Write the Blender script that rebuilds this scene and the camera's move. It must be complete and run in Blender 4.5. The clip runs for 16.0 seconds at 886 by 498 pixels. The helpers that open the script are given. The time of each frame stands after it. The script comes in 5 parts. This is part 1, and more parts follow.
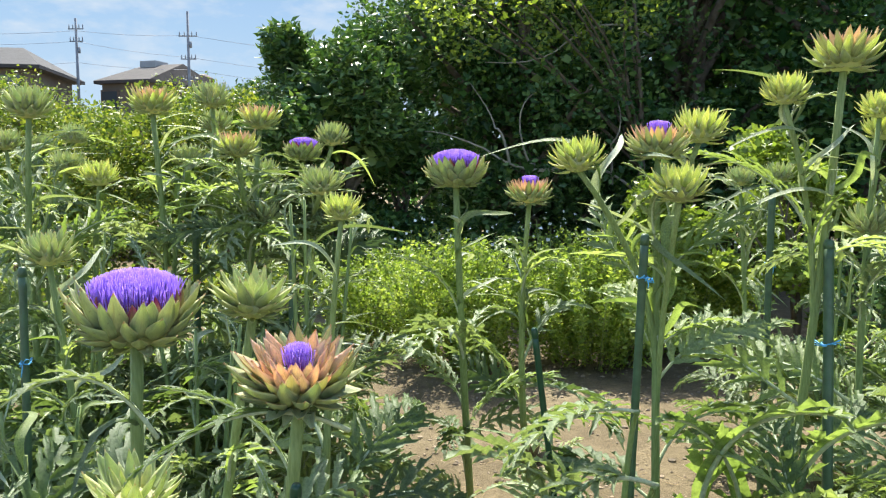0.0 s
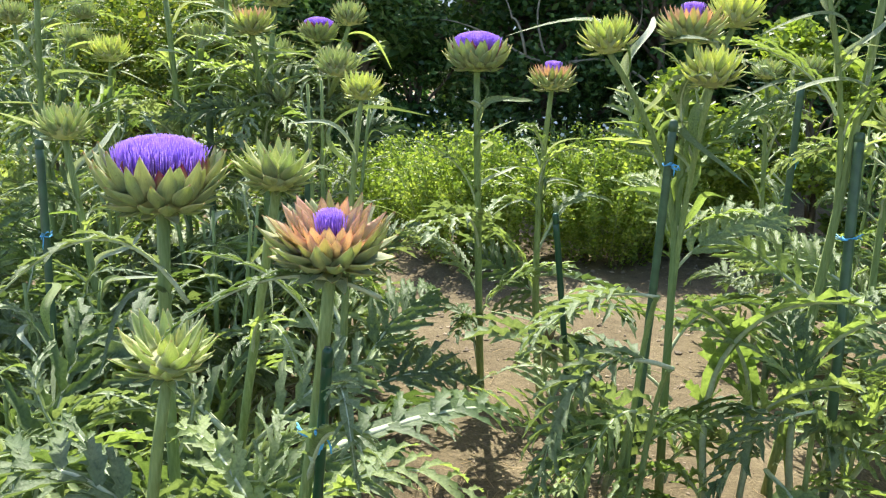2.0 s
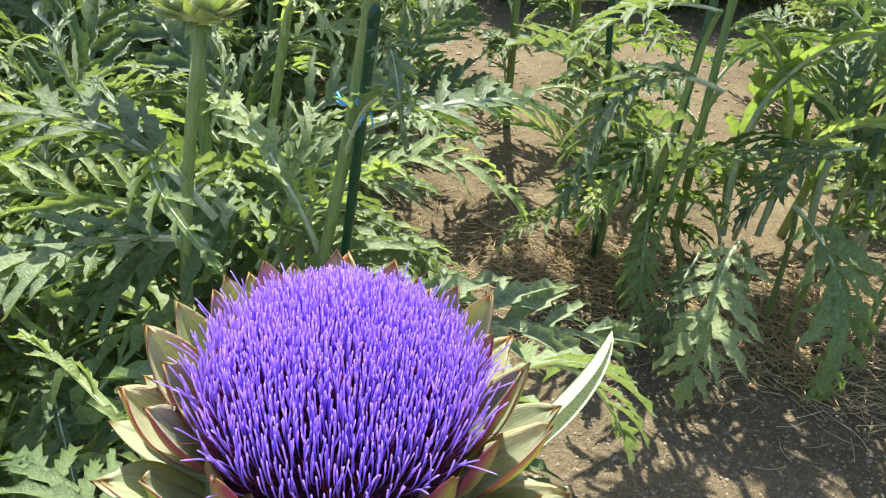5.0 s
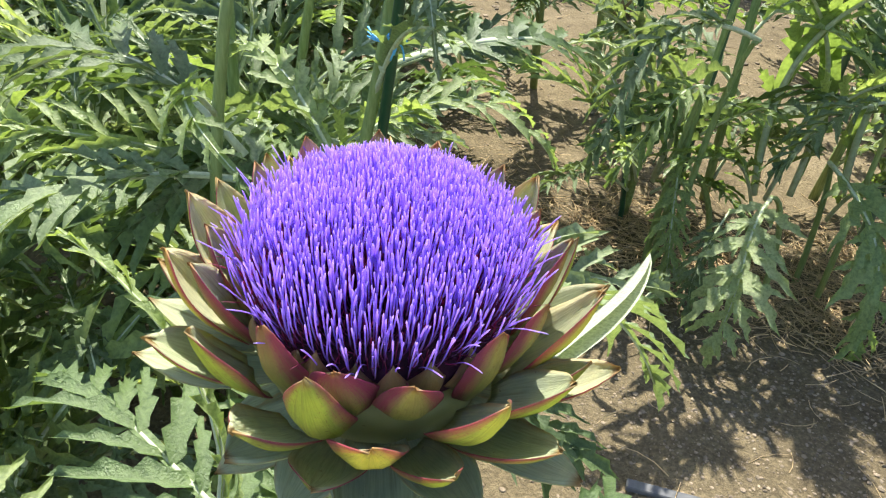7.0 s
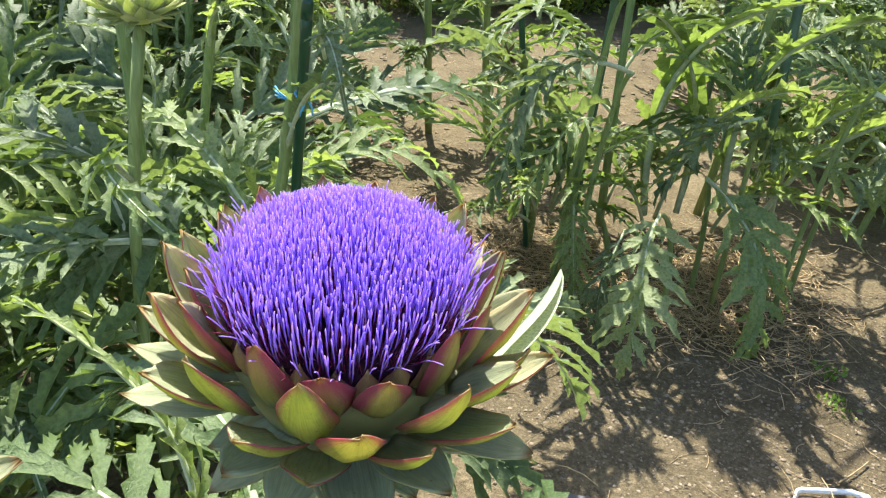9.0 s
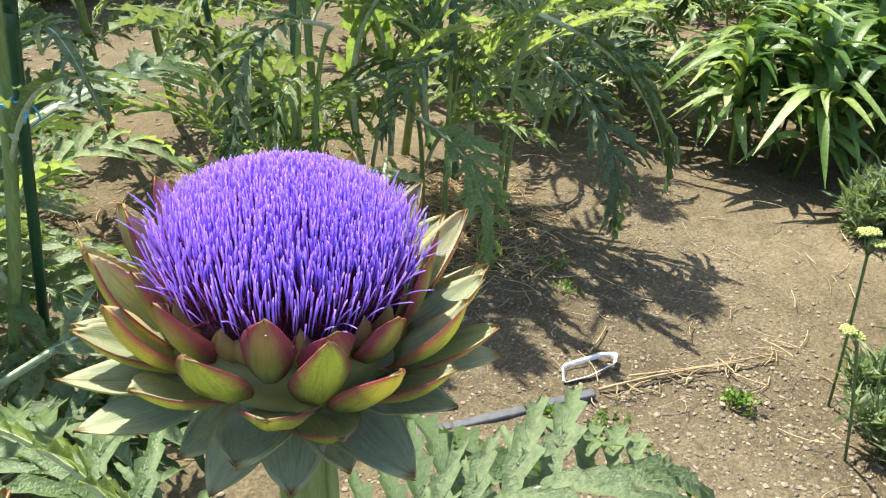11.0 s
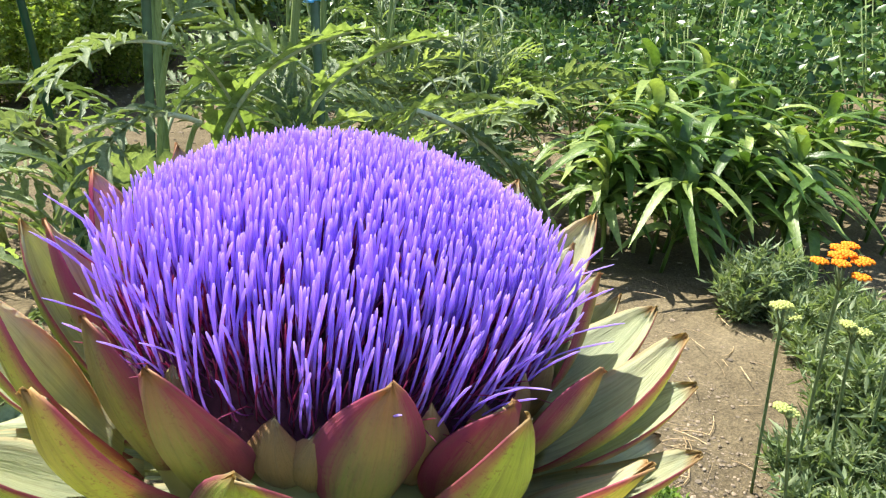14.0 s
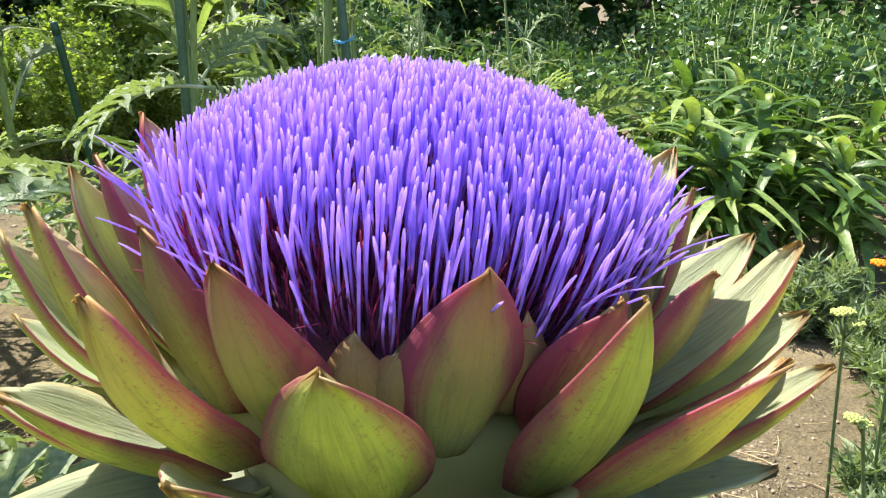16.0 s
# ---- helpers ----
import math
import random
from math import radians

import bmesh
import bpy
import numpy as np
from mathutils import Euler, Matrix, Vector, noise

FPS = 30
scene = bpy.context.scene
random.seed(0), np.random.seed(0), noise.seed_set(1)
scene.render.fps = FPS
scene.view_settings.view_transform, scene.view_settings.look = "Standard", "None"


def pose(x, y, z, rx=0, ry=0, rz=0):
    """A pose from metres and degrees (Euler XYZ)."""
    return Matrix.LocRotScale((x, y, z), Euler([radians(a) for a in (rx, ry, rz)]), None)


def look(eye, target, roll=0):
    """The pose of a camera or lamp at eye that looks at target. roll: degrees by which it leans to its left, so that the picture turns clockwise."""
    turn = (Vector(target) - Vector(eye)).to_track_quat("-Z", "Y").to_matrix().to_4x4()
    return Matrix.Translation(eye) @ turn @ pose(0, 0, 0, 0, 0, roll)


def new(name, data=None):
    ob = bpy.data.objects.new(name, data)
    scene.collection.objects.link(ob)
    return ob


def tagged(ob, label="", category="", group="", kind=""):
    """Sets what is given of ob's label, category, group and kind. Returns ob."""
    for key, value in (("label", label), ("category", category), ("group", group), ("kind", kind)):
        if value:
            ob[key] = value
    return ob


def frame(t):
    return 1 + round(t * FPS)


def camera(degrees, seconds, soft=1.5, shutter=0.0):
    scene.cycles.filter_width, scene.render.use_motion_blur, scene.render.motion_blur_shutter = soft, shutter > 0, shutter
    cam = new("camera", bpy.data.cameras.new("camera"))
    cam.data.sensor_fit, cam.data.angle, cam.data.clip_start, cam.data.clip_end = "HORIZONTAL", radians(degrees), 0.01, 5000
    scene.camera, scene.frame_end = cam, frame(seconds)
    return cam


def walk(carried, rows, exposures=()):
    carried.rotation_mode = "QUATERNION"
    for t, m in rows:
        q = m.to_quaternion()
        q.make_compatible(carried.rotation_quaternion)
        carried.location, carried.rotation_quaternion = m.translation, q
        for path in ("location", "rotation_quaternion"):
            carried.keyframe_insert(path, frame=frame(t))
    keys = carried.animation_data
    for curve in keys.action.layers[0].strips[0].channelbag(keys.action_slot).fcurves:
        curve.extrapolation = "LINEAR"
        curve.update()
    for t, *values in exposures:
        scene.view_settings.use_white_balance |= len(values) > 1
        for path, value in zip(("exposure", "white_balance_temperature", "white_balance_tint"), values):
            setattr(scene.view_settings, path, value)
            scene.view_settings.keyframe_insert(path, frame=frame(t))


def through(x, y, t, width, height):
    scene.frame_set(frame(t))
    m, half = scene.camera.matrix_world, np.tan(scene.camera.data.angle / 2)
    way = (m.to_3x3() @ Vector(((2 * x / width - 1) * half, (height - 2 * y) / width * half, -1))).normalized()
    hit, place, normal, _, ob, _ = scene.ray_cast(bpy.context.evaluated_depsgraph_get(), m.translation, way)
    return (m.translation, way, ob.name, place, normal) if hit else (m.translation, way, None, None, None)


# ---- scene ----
cam = camera(59.2, 16.0, 1.2)
PATH = [
    (0, (0.097, 0.056, 1.243), (0.006, 2.043, 1.041), 0.1),
    (0.5, (0.092, 0.059, 1.237), (0.002, 2.041, 0.99), 0.0),
    (1, (0.088, 0.061, 1.229), (-0.008, 2.035, 0.92), 0.2),
    (1.5, (0.081, 0.064, 1.22), (-0.02, 2.026, 0.842), 0.6),
    (2, (0.064, 0.066, 1.206), (-0.039, 2.009, 0.745), 1.5),
    (2.5, (0.049, 0.08, 1.18), (-0.058, 1.999, 0.626), 2.5),
    (3, (0.043, 0.091, 1.161), (-0.064, 1.977, 0.504), 3.5),
    (3.2, (0.048, 0.1, 1.152), (-0.068, 1.97, 0.453), 3.7),
    (3.5, (0.041, 0.097, 1.142), (-0.064, 1.94, 0.374), 4.2),
    (4, (0.039, 0.092, 1.124), (-0.061, 1.885, 0.243), 4.9),
    (4.5, (0.036, 0.088, 1.109), (-0.06, 1.833, 0.137), 5.4),
    (5, (0.027, 0.085, 1.098), (-0.06, 1.787, 0.053), 5.8),
    (5.2, (0.025, 0.078, 1.085), (-0.063, 1.767, 0.017), 5.9),
    (7.3, (0.022, 0.064, 1.056), (-0.12, 1.724, -0.051), 5.6),
    (7.5, (0.025, 0.058, 1.061), (-0.122, 1.724, -0.035), 5.7),
    (8, (0.061, 0.036, 1.072), (-0.095, 1.729, 0.019), 5.3),
    (8.5, (0.08, 0.013, 1.084), (-0.029, 1.737, 0.077), 4.3),
    (9, (0.006, 0.016, 1.073), (0.102, 1.753, 0.085), 3.8),
    (9.1, (-0.013, 0.018, 1.068), (0.129, 1.752, 0.082), 3.5),
    (9.5, (-0.037, 0.019, 1.065), (0.26, 1.727, 0.068), 2.8),
    (10, (-0.018, 0.02, 1.065), (0.426, 1.681, 0.044), 1.4),
    (10.2, (-0.03, 0.02, 1.071), (0.5, 1.651, 0.042), 1.2),
    (12.3, (-0.182, 0.031, 1.036), (0.881, 1.429, 0.079), 5.4),
    (12.5, (-0.178, 0.037, 1.033), (0.898, 1.444, 0.104), 5.4),
    (13, (-0.163, 0.087, 1.022), (0.959, 1.508, 0.174), 4.5),
    (13.5, (-0.139, 0.136, 0.987), (1.04, 1.549, 0.204), 4.3),
    (14, (-0.127, 0.163, 0.962), (1.085, 1.578, 0.233), 3.8),
    (14.5, (-0.126, 0.174, 0.946), (1.093, 1.602, 0.257), 2.9),
    (15, (-0.128, 0.171, 0.943), (1.077, 1.626, 0.284), 1.7),
    (15.5, (-0.131, 0.163, 0.938), (1.048, 1.646, 0.297), 0.5),
    (16, (-0.13, 0.173, 0.929), (1.026, 1.678, 0.299), -0.4),
]
walk(cam, [(t, look(eye, target, roll)) for t, eye, target, roll in PATH], [(0.0, 1.42), (5.0, 1.37), (10.0, 1.38), (12.5, 1.25), (14.0, 1.33), (16.0, 1.38)])

# ---- world and sun ----
SUN = Vector((-0.10, 0.64, 1.0)).normalized()
world = bpy.data.worlds.new("sky")
scene.world = world
world.use_nodes = True
wt = world.node_tree
wt.nodes.clear()
w_out = wt.nodes.new("ShaderNodeOutputWorld")
w_bg = wt.nodes.new("ShaderNodeBackground")
w_sky = wt.nodes.new("ShaderNodeTexSky")
w_sky.sky_type = "NISHITA"
w_sky.sun_disc = False
w_sky.sun_elevation = math.asin(SUN.z)
w_sky.sun_rotation = math.atan2(SUN.x, SUN.y)
w_sky.dust_density = 1.4
w_sky.ozone_density = 1.0
w_bg.inputs["Strength"].default_value = 0.132
wt.links.new(w_sky.outputs[0], w_bg.inputs[0])
wt.links.new(w_bg.outputs[0], w_out.inputs[0])
sun_data = bpy.data.lights.new("sun", "SUN")
sun_data.energy = 4.7
sun_data.angle = radians(0.53)
sun_data.color = (1.0, 0.96, 0.85)
sun = new("sun", sun_data)
sun.matrix_world = look(SUN * 60, (0, 0, 0))


# ---- materials ----
class Nodes:
    """A small helper round one material's node tree."""

    def __init__(self, name):
        self.mat = bpy.data.materials.new(name)
        self.mat.use_nodes = True
        self.t = self.mat.node_tree
        self.t.nodes.clear()
        self.out = self.t.nodes.new("ShaderNodeOutputMaterial")

    def n(self, kind, **sets):
        node = self.t.nodes.new("ShaderNode" + kind)
        for key, value in sets.items():
            node.inputs[key.replace("_", " ")].default_value = value
        return node

    def link(self, a, b):
        self.t.links.new(a, b)

    def coords(self, kind="Object", scale=(1, 1, 1)):
        tc = self.n("TexCoord")
        mp = self.n("Mapping")
        mp.inputs["Scale"].default_value = scale
        self.link(tc.outputs[kind], mp.inputs["Vector"])
        return mp.outputs[0]

    def noise(self, vec, scale, detail=4.0, rough=0.55):
        nz = self.n("TexNoise", Scale=scale, Detail=detail, Roughness=rough)
        self.link(vec, nz.inputs["Vector"])
        return nz.outputs["Fac"]

    def ramp(self, fac, stops):
        r = self.n("ValToRGB")
        els = r.color_ramp.elements
        while len(els) < len(stops):
            els.new(0.5)
        for e, (p, c) in zip(els, stops):
            e.position = p
            e.color = (*c, 1) if len(c) == 3 else c
        self.link(fac, r.inputs[0])
        return r.outputs[0]

    def mix(self, fac, a, b, mode="MIX"):
        m = self.t.nodes.new("ShaderNodeMix")
        m.data_type = "RGBA"
        m.blend_type = mode
        for sock, v in ((m.inputs[0], fac), (m.inputs[6], a), (m.inputs[7], b)):
            if hasattr(v, "is_output"):
                self.link(v, sock)
            elif isinstance(v, tuple):
                sock.default_value = (*v, 1)
            else:
                sock.default_value = v
        return m.outputs[2]

    def math(self, op, a, b=0.0):
        m = self.t.nodes.new("ShaderNodeMath")
        m.operation = op
        for sock, v in ((m.inputs[0], a), (m.inputs[1], b)):
            if hasattr(v, "is_output"):
                self.link(v, sock)
            else:
                sock.default_value = v
        return m.outputs[0]

    def bump(self, height, strength, distance):
        b = self.n("Bump", Strength=strength, Distance=distance)
        self.link(height, b.inputs["Height"])
        return b.outputs[0]

    def random(self):
        return self.n("ObjectInfo").outputs["Random"]

    def island(self):
        return self.n("NewGeometry").outputs["Random Per Island"]

    def shade(self, colour, rough=0.6, normal=None, through=0.0, tint=None, spec=0.5, metal=0.0):
        p = self.n("BsdfPrincipled", Roughness=rough, Metallic=metal)
        p.inputs["Specular IOR Level"].default_value = spec
        if hasattr(colour, "is_output"):
            self.link(colour, p.inputs["Base Color"])
        else:
            p.inputs["Base Color"].default_value = (*colour, 1)
        if normal:
            self.link(normal, p.inputs["Normal"])
        last = p.outputs[0]
        if through:
            tr = self.n("BsdfTranslucent")
            tc = self.mix(1.0, colour, tint or (1, 1, 1), "MULTIPLY")
            self.link(tc, tr.inputs["Color"])
            mx = self.n("MixShader")
            mx.inputs[0].default_value = through
            self.link(last, mx.inputs[1])
            self.link(tr.outputs[0], mx.inputs[2])
            last = mx.outputs[0]
        self.link(last, self.out.inputs[0])
        return self.mat


def leaf_material(name, dark, light, pale, through=0.35, rough=0.5, island=False, scale=60, sheen=0.4):
    """Foliage: varies from piece to piece, mottled, with a paler sheen here and there."""
    k = Nodes(name)
    vec = k.coords("Object")
    rnd = k.island() if island else k.random()
    base = k.ramp(rnd, [(0.0, dark), (0.55, light), (1.0, pale)])
    spots = k.ramp(k.noise(vec, scale, 5), [(0.3, (0.62, 0.68, 0.62)), (0.5, (1.0, 1.0, 0.98)), (0.7, (1.28, 1.26, 1.25))])
    col = k.mix(1.0, base, spots, "MULTIPLY")
    veins = k.bump(k.noise(vec, scale * 2.5, 3), 0.5, 0.004)
    return k.shade(col, rough, veins, through, (1.15, 1.18, 0.55), sheen)


def bract_material(name, low, mid, edge, tip, rosy=0.0, edge_from=0.72, glow=0.25):
    """A bract: glaucous foot, fleshy green middle, coloured margin and a dry tip; u runs across, v along."""
    k = Nodes(name)
    uv = k.n("UVMap")
    sep = k.n("SeparateXYZ")
    k.link(uv.outputs[0], sep.inputs[0])
    u, v = sep.outputs[0], sep.outputs[1]
    side = k.math("MULTIPLY", k.math("ABSOLUTE", k.math("SUBTRACT", u, 0.5)), 2.0)
    rnd = k.random()
    shift = k.n("CombineXYZ")
    k.link(k.math("MULTIPLY", rnd, 37.0), shift.inputs[0])
    k.link(k.math("MULTIPLY", rnd, 53.0), shift.inputs[1])
    moved = k.n("VectorMath")
    k.link(k.coords("UV", (14, 1.3, 1)), moved.inputs[0])
    k.link(shift.outputs[0], moved.inputs[1])
    grain = k.noise(moved.outputs[0], 3.0, 6, 0.6)
    blotch = k.noise(k.coords("Object"), 75, 3)
    vary = k.ramp(rnd, [(0.0, (0.86, 0.84, 0.8)), (0.5, (1.0, 1.02, 0.95)), (1.0, (1.2, 1.1, 1.05))])
    col = k.mix(k.ramp(v, [(0.02, (0, 0, 0)), (0.32, (1, 1, 1))]), low, mid)
    streak = k.ramp(grain, [(0.3, (0.78, 0.81, 0.75)), (0.5, (1.0, 1.0, 1.0)), (0.7, (1.16, 1.14, 1.12))])
    col = k.mix(1.0, col, streak, "MULTIPLY")
    col = k.mix(1.0, col, k.ramp(blotch, [(0.3, (0.8, 0.84, 0.86)), (0.7, (1.15, 1.12, 1.0))]), "MULTIPLY")
    reach = k.math("ADD", side, k.math("MULTIPLY", k.math("SUBTRACT", grain, 0.5), 0.45))
    if rosy:
        lot = k.math("MULTIPLY", k.ramp(rnd, [(0.0, (0.25, 0.25, 0.25)), (1.0, (1.3, 1.3, 1.3))]), rosy)
        blush = k.math("MULTIPLY", k.ramp(k.math("ADD", k.math("MULTIPLY", v, 0.8), k.math("MULTIPLY", grain, 0.6)), [(0.5, (0, 0, 0)), (1.0, (1, 1, 1))]), lot)
        col = k.mix(blush, col, edge)
        flecks = k.ramp(k.noise(k.coords("Object"), 900, 3, 0.7), [(0.56, (0, 0, 0)), (0.66, (0.55, 0.55, 0.55))])
        col = k.mix(k.math("MULTIPLY", flecks, k.ramp(side, [(0.1, (0.15, 0.15, 0.15)), (0.9, (1, 1, 1))])), col, tuple(c * 0.6 for c in edge))
    col = k.mix(k.ramp(reach, [(edge_from, (0, 0, 0)), (min(1.0, edge_from + 0.36), (0.9, 0.9, 0.9))]), col, edge)
    col = k.mix(k.ramp(v, [(0.91, (0, 0, 0)), (0.985, (1, 1, 1))]), col, tip)
    obvec = k.coords("Object")
    scars = k.ramp(k.noise(obvec, 260, 2), [(0.70, (0, 0, 0)), (0.76, (0.5, 0.5, 0.5))])
    col = k.mix(scars, col, (0.16, 0.10, 0.05))
    stain = k.ramp(k.noise(moved.outputs[0], 0.9, 5, 0.65), [(0.52, (0, 0, 0)), (0.72, (0.5, 0.5, 0.5))])
    col = k.mix(stain, col, (0.22, 0.17, 0.10))
    col = k.mix(1.0, col, vary, "MULTIPLY")
    return k.shade(col, 0.46, k.bump(grain, 0.45, 0.0016), glow, (1.08, 1.12, 0.8), 0.3)


def plain(name, colour, rough=0.6, grain=0.25, scale=30, spec=0.5, metal=0.0, bump=0.3, depth=0.002, island=False):
    k = Nodes(name)
    vec = k.coords("Object")
    a = k.noise(vec, scale, 5)
    lo = tuple(c * (1 - grain) for c in colour)
    hi = tuple(min(1.0, c * (1 + grain)) for c in colour)
    col = k.ramp(a, [(0.3, lo), (0.7, hi)])
    if island:
        col = k.mix(1.0, col, k.ramp(k.island(), [(0, (0.55, 0.55, 0.55)), (1, (1.3, 1.25, 1.2))]), "MULTIPLY")
    return k.shade(col, rough, k.bump(k.noise(vec, scale * 3, 4), bump, depth), 0, None, spec, metal)


M_LEAF = leaf_material("artichoke_leaf_green", (0.082, 0.132, 0.05), (0.148, 0.212, 0.084), (0.245, 0.31, 0.16), 0.36, 0.40, False, 60, 0.42)
M_LEAF_PALE = leaf_material("artichoke_leaf_silver", (0.10, 0.148, 0.070), (0.185, 0.24, 0.12), (0.30, 0.355, 0.21), 0.36, 0.45, False, 60, 0.35)
M_LEAF_SILVER = leaf_material("artichoke_leaf_felted", (0.38, 0.43, 0.31), (0.43, 0.48, 0.36), (0.48, 0.53, 0.41), 0.3, 0.6, False, 90, 0.25)
# Yellower leaf tone; it also puts sunlight into the colour of dim plants.
M_LEAF_BRIGHT = leaf_material("artichoke_leaf_bright", (0.17, 0.245, 0.085), (0.26, 0.34, 0.13), (0.36, 0.43, 0.20), 0.48, 0.38, False, 60, 0.5)
M_RIB = plain("pale_leaf_rib", (0.42, 0.47, 0.30), 0.55, 0.2, 60, 0.3)


def stem_material():
    k = Nodes("artichoke_stem")
    vec = k.coords("Object", (1, 1, 0.12))
    a = k.noise(vec, 240, 4)
    col = k.ramp(a, [(0.3, (0.18, 0.245, 0.085)), (0.7, (0.30, 0.375, 0.16))])
    col = k.mix(1.0, col, k.ramp(k.random(), [(0, (0.85, 0.9, 0.85)), (1, (1.15, 1.1, 1.0))]), "MULTIPLY")
    return k.shade(col, 0.6, k.bump(a, 0.5, 0.002), 0.1, (1.2, 1.2, 0.6), 0.3)


M_STEM = stem_material()
M_B_RED = bract_material("bract_inner_red", (0.52, 0.53, 0.29), (0.46, 0.47, 0.16), (0.36, 0.05, 0.15), (0.46, 0.24, 0.12), 0.85, 0.44, 0.48)
M_B_GREEN = bract_material("bract_green_red_margin", (0.47, 0.53, 0.32), (0.52, 0.61, 0.15), (0.40, 0.055, 0.16), (0.60, 0.44, 0.20), 0.22, 0.66, 0.52)
M_B_GREY = bract_material("bract_outer_grey", (0.31, 0.355, 0.25), (0.31, 0.37, 0.23), (0.46, 0.48, 0.24), (0.24, 0.15, 0.06), 0.0, 0.85)
# Pale margins on the next four paint in the glow of backlit edges.
M_B_OLIVE = bract_material("bract_olive", (0.40, 0.46, 0.31), (0.42, 0.49, 0.265), (0.57, 0.58, 0.34), (0.45, 0.30, 0.16), 0.0, 0.78, 0.38)
M_B_YOUNG = bract_material("bract_young_green", (0.46, 0.53, 0.36), (0.49, 0.56, 0.335), (0.66, 0.68, 0.44), (0.55, 0.42, 0.26), 0.0, 0.72, 0.42)
M_B_YELLOW = bract_material("bract_yellow_green", (0.54, 0.61, 0.34), (0.66, 0.71, 0.34), (0.80, 0.80, 0.50), (0.68, 0.54, 0.32), 0.0, 0.70, 0.48)
M_B_CUP = bract_material("bract_pale_green", (0.48, 0.54, 0.34), (0.54, 0.61, 0.34), (0.68, 0.69, 0.45), (0.55, 0.42, 0.26), 0.0, 0.72, 0.42)
M_B_PINK = bract_material("bract_pink", (0.60, 0.55, 0.40), (0.77, 0.61, 0.51), (0.71, 0.46, 0.42), (0.50, 0.30, 0.22), 0.30, 0.6, 0.45)
M_B_BLUSH = bract_material("bract_green_pink_tip", (0.48, 0.53, 0.33), (0.52, 0.56, 0.30), (0.70, 0.48, 0.38), (0.55, 0.33, 0.22), 0.3, 0.72, 0.42)
M_B_NEAR = bract_material("bract_near_bud", (0.44, 0.50, 0.24), (0.49, 0.57, 0.17), (0.58, 0.44, 0.27), (0.5, 0.3, 0.16), 0.0, 0.84, 0.45)
M_B_INSIDE = bract_material("bract_inside_pale", (0.58, 0.61, 0.48), (0.54, 0.58, 0.42), (0.55, 0.48, 0.28), (0.4, 0.25, 0.1), 0.0, 0.90, 0.4)
M_B_PAPER = bract_material("bract_papery_tan", (0.40, 0.32, 0.20), (0.36, 0.25, 0.12), (0.26, 0.13, 0.08), (0.5, 0.38, 0.22), 0.3, 0.6)
M_B_DRY = bract_material("bract_dry", (0.22, 0.20, 0.13), (0.19, 0.15, 0.09), (0.14, 0.10, 0.06), (0.2, 0.1, 0.05), 0.3, 0.6)


def floret_material(name, foot, shaft, tip):
    k = Nodes(name)
    uv = k.n("UVMap")
    sep = k.n("SeparateXYZ")
    k.link(uv.outputs[0], sep.inputs[0])
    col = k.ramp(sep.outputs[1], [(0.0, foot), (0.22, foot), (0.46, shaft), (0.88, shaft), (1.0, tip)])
    col = k.mix(1.0, col, k.ramp(k.island(), [(0, (0.86, 0.78, 0.9)), (1, (1.18, 1.12, 1.06))]), "MULTIPLY")
    return k.shade(col, 0.6, None, 0.68, (1.1, 1.02, 1.1), 0.15)


# Foot tone is reddened to hold the purple shade between florets.
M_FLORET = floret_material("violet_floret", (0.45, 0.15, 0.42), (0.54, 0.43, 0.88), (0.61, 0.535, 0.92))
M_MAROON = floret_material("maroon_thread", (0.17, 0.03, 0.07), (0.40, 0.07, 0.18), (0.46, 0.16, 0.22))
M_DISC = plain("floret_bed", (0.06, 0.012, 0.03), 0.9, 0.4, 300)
M_STAKE = plain("green_stake_coating", (0.010, 0.055, 0.026), 0.32, 0.2, 40, 0.5, 0, 0.15, 0.001)
M_STAKE_PALE = plain("faded_green_stake_coating", (0.055, 0.105, 0.052), 0.45, 0.25, 40, 0.5, 0, 0.2, 0.001)
M_TWINE = plain("blue_twine", (0.10, 0.42, 0.75), 0.5, 0.3, 200)


def soil_material():
    k = Nodes("soil")
    vec = k.coords("Object")
    big = k.noise(vec, 1.3, 6, 0.6)
    mid = k.noise(vec, 14, 8, 0.7)
    fine = k.noise(vec, 120, 6, 0.7)
    col = k.ramp(big, [(0.3, (0.122, 0.098, 0.061)), (0.55, (0.183, 0.149, 0.093)), (0.75, (0.25, 0.207, 0.133))])
    col = k.mix(1.0, col, k.ramp(mid, [(0.3, (0.72, 0.7, 0.68)), (0.7, (1.18, 1.16, 1.12))]), "MULTIPLY")
    col = k.mix(1.0, col, k.ramp(fine, [(0.3, (0.55, 0.55, 0.56)), (0.5, (0.95, 0.95, 0.95)), (0.68, (1.45, 1.43, 1.38))]), "MULTIPLY")
    h = k.math("ADD", k.math("MULTIPLY", mid, 1.0), k.math("MULTIPLY", fine, 0.35))
    return k.shade(col, 0.95, k.bump(h, 0.9, 0.02), 0, None, 0.15)


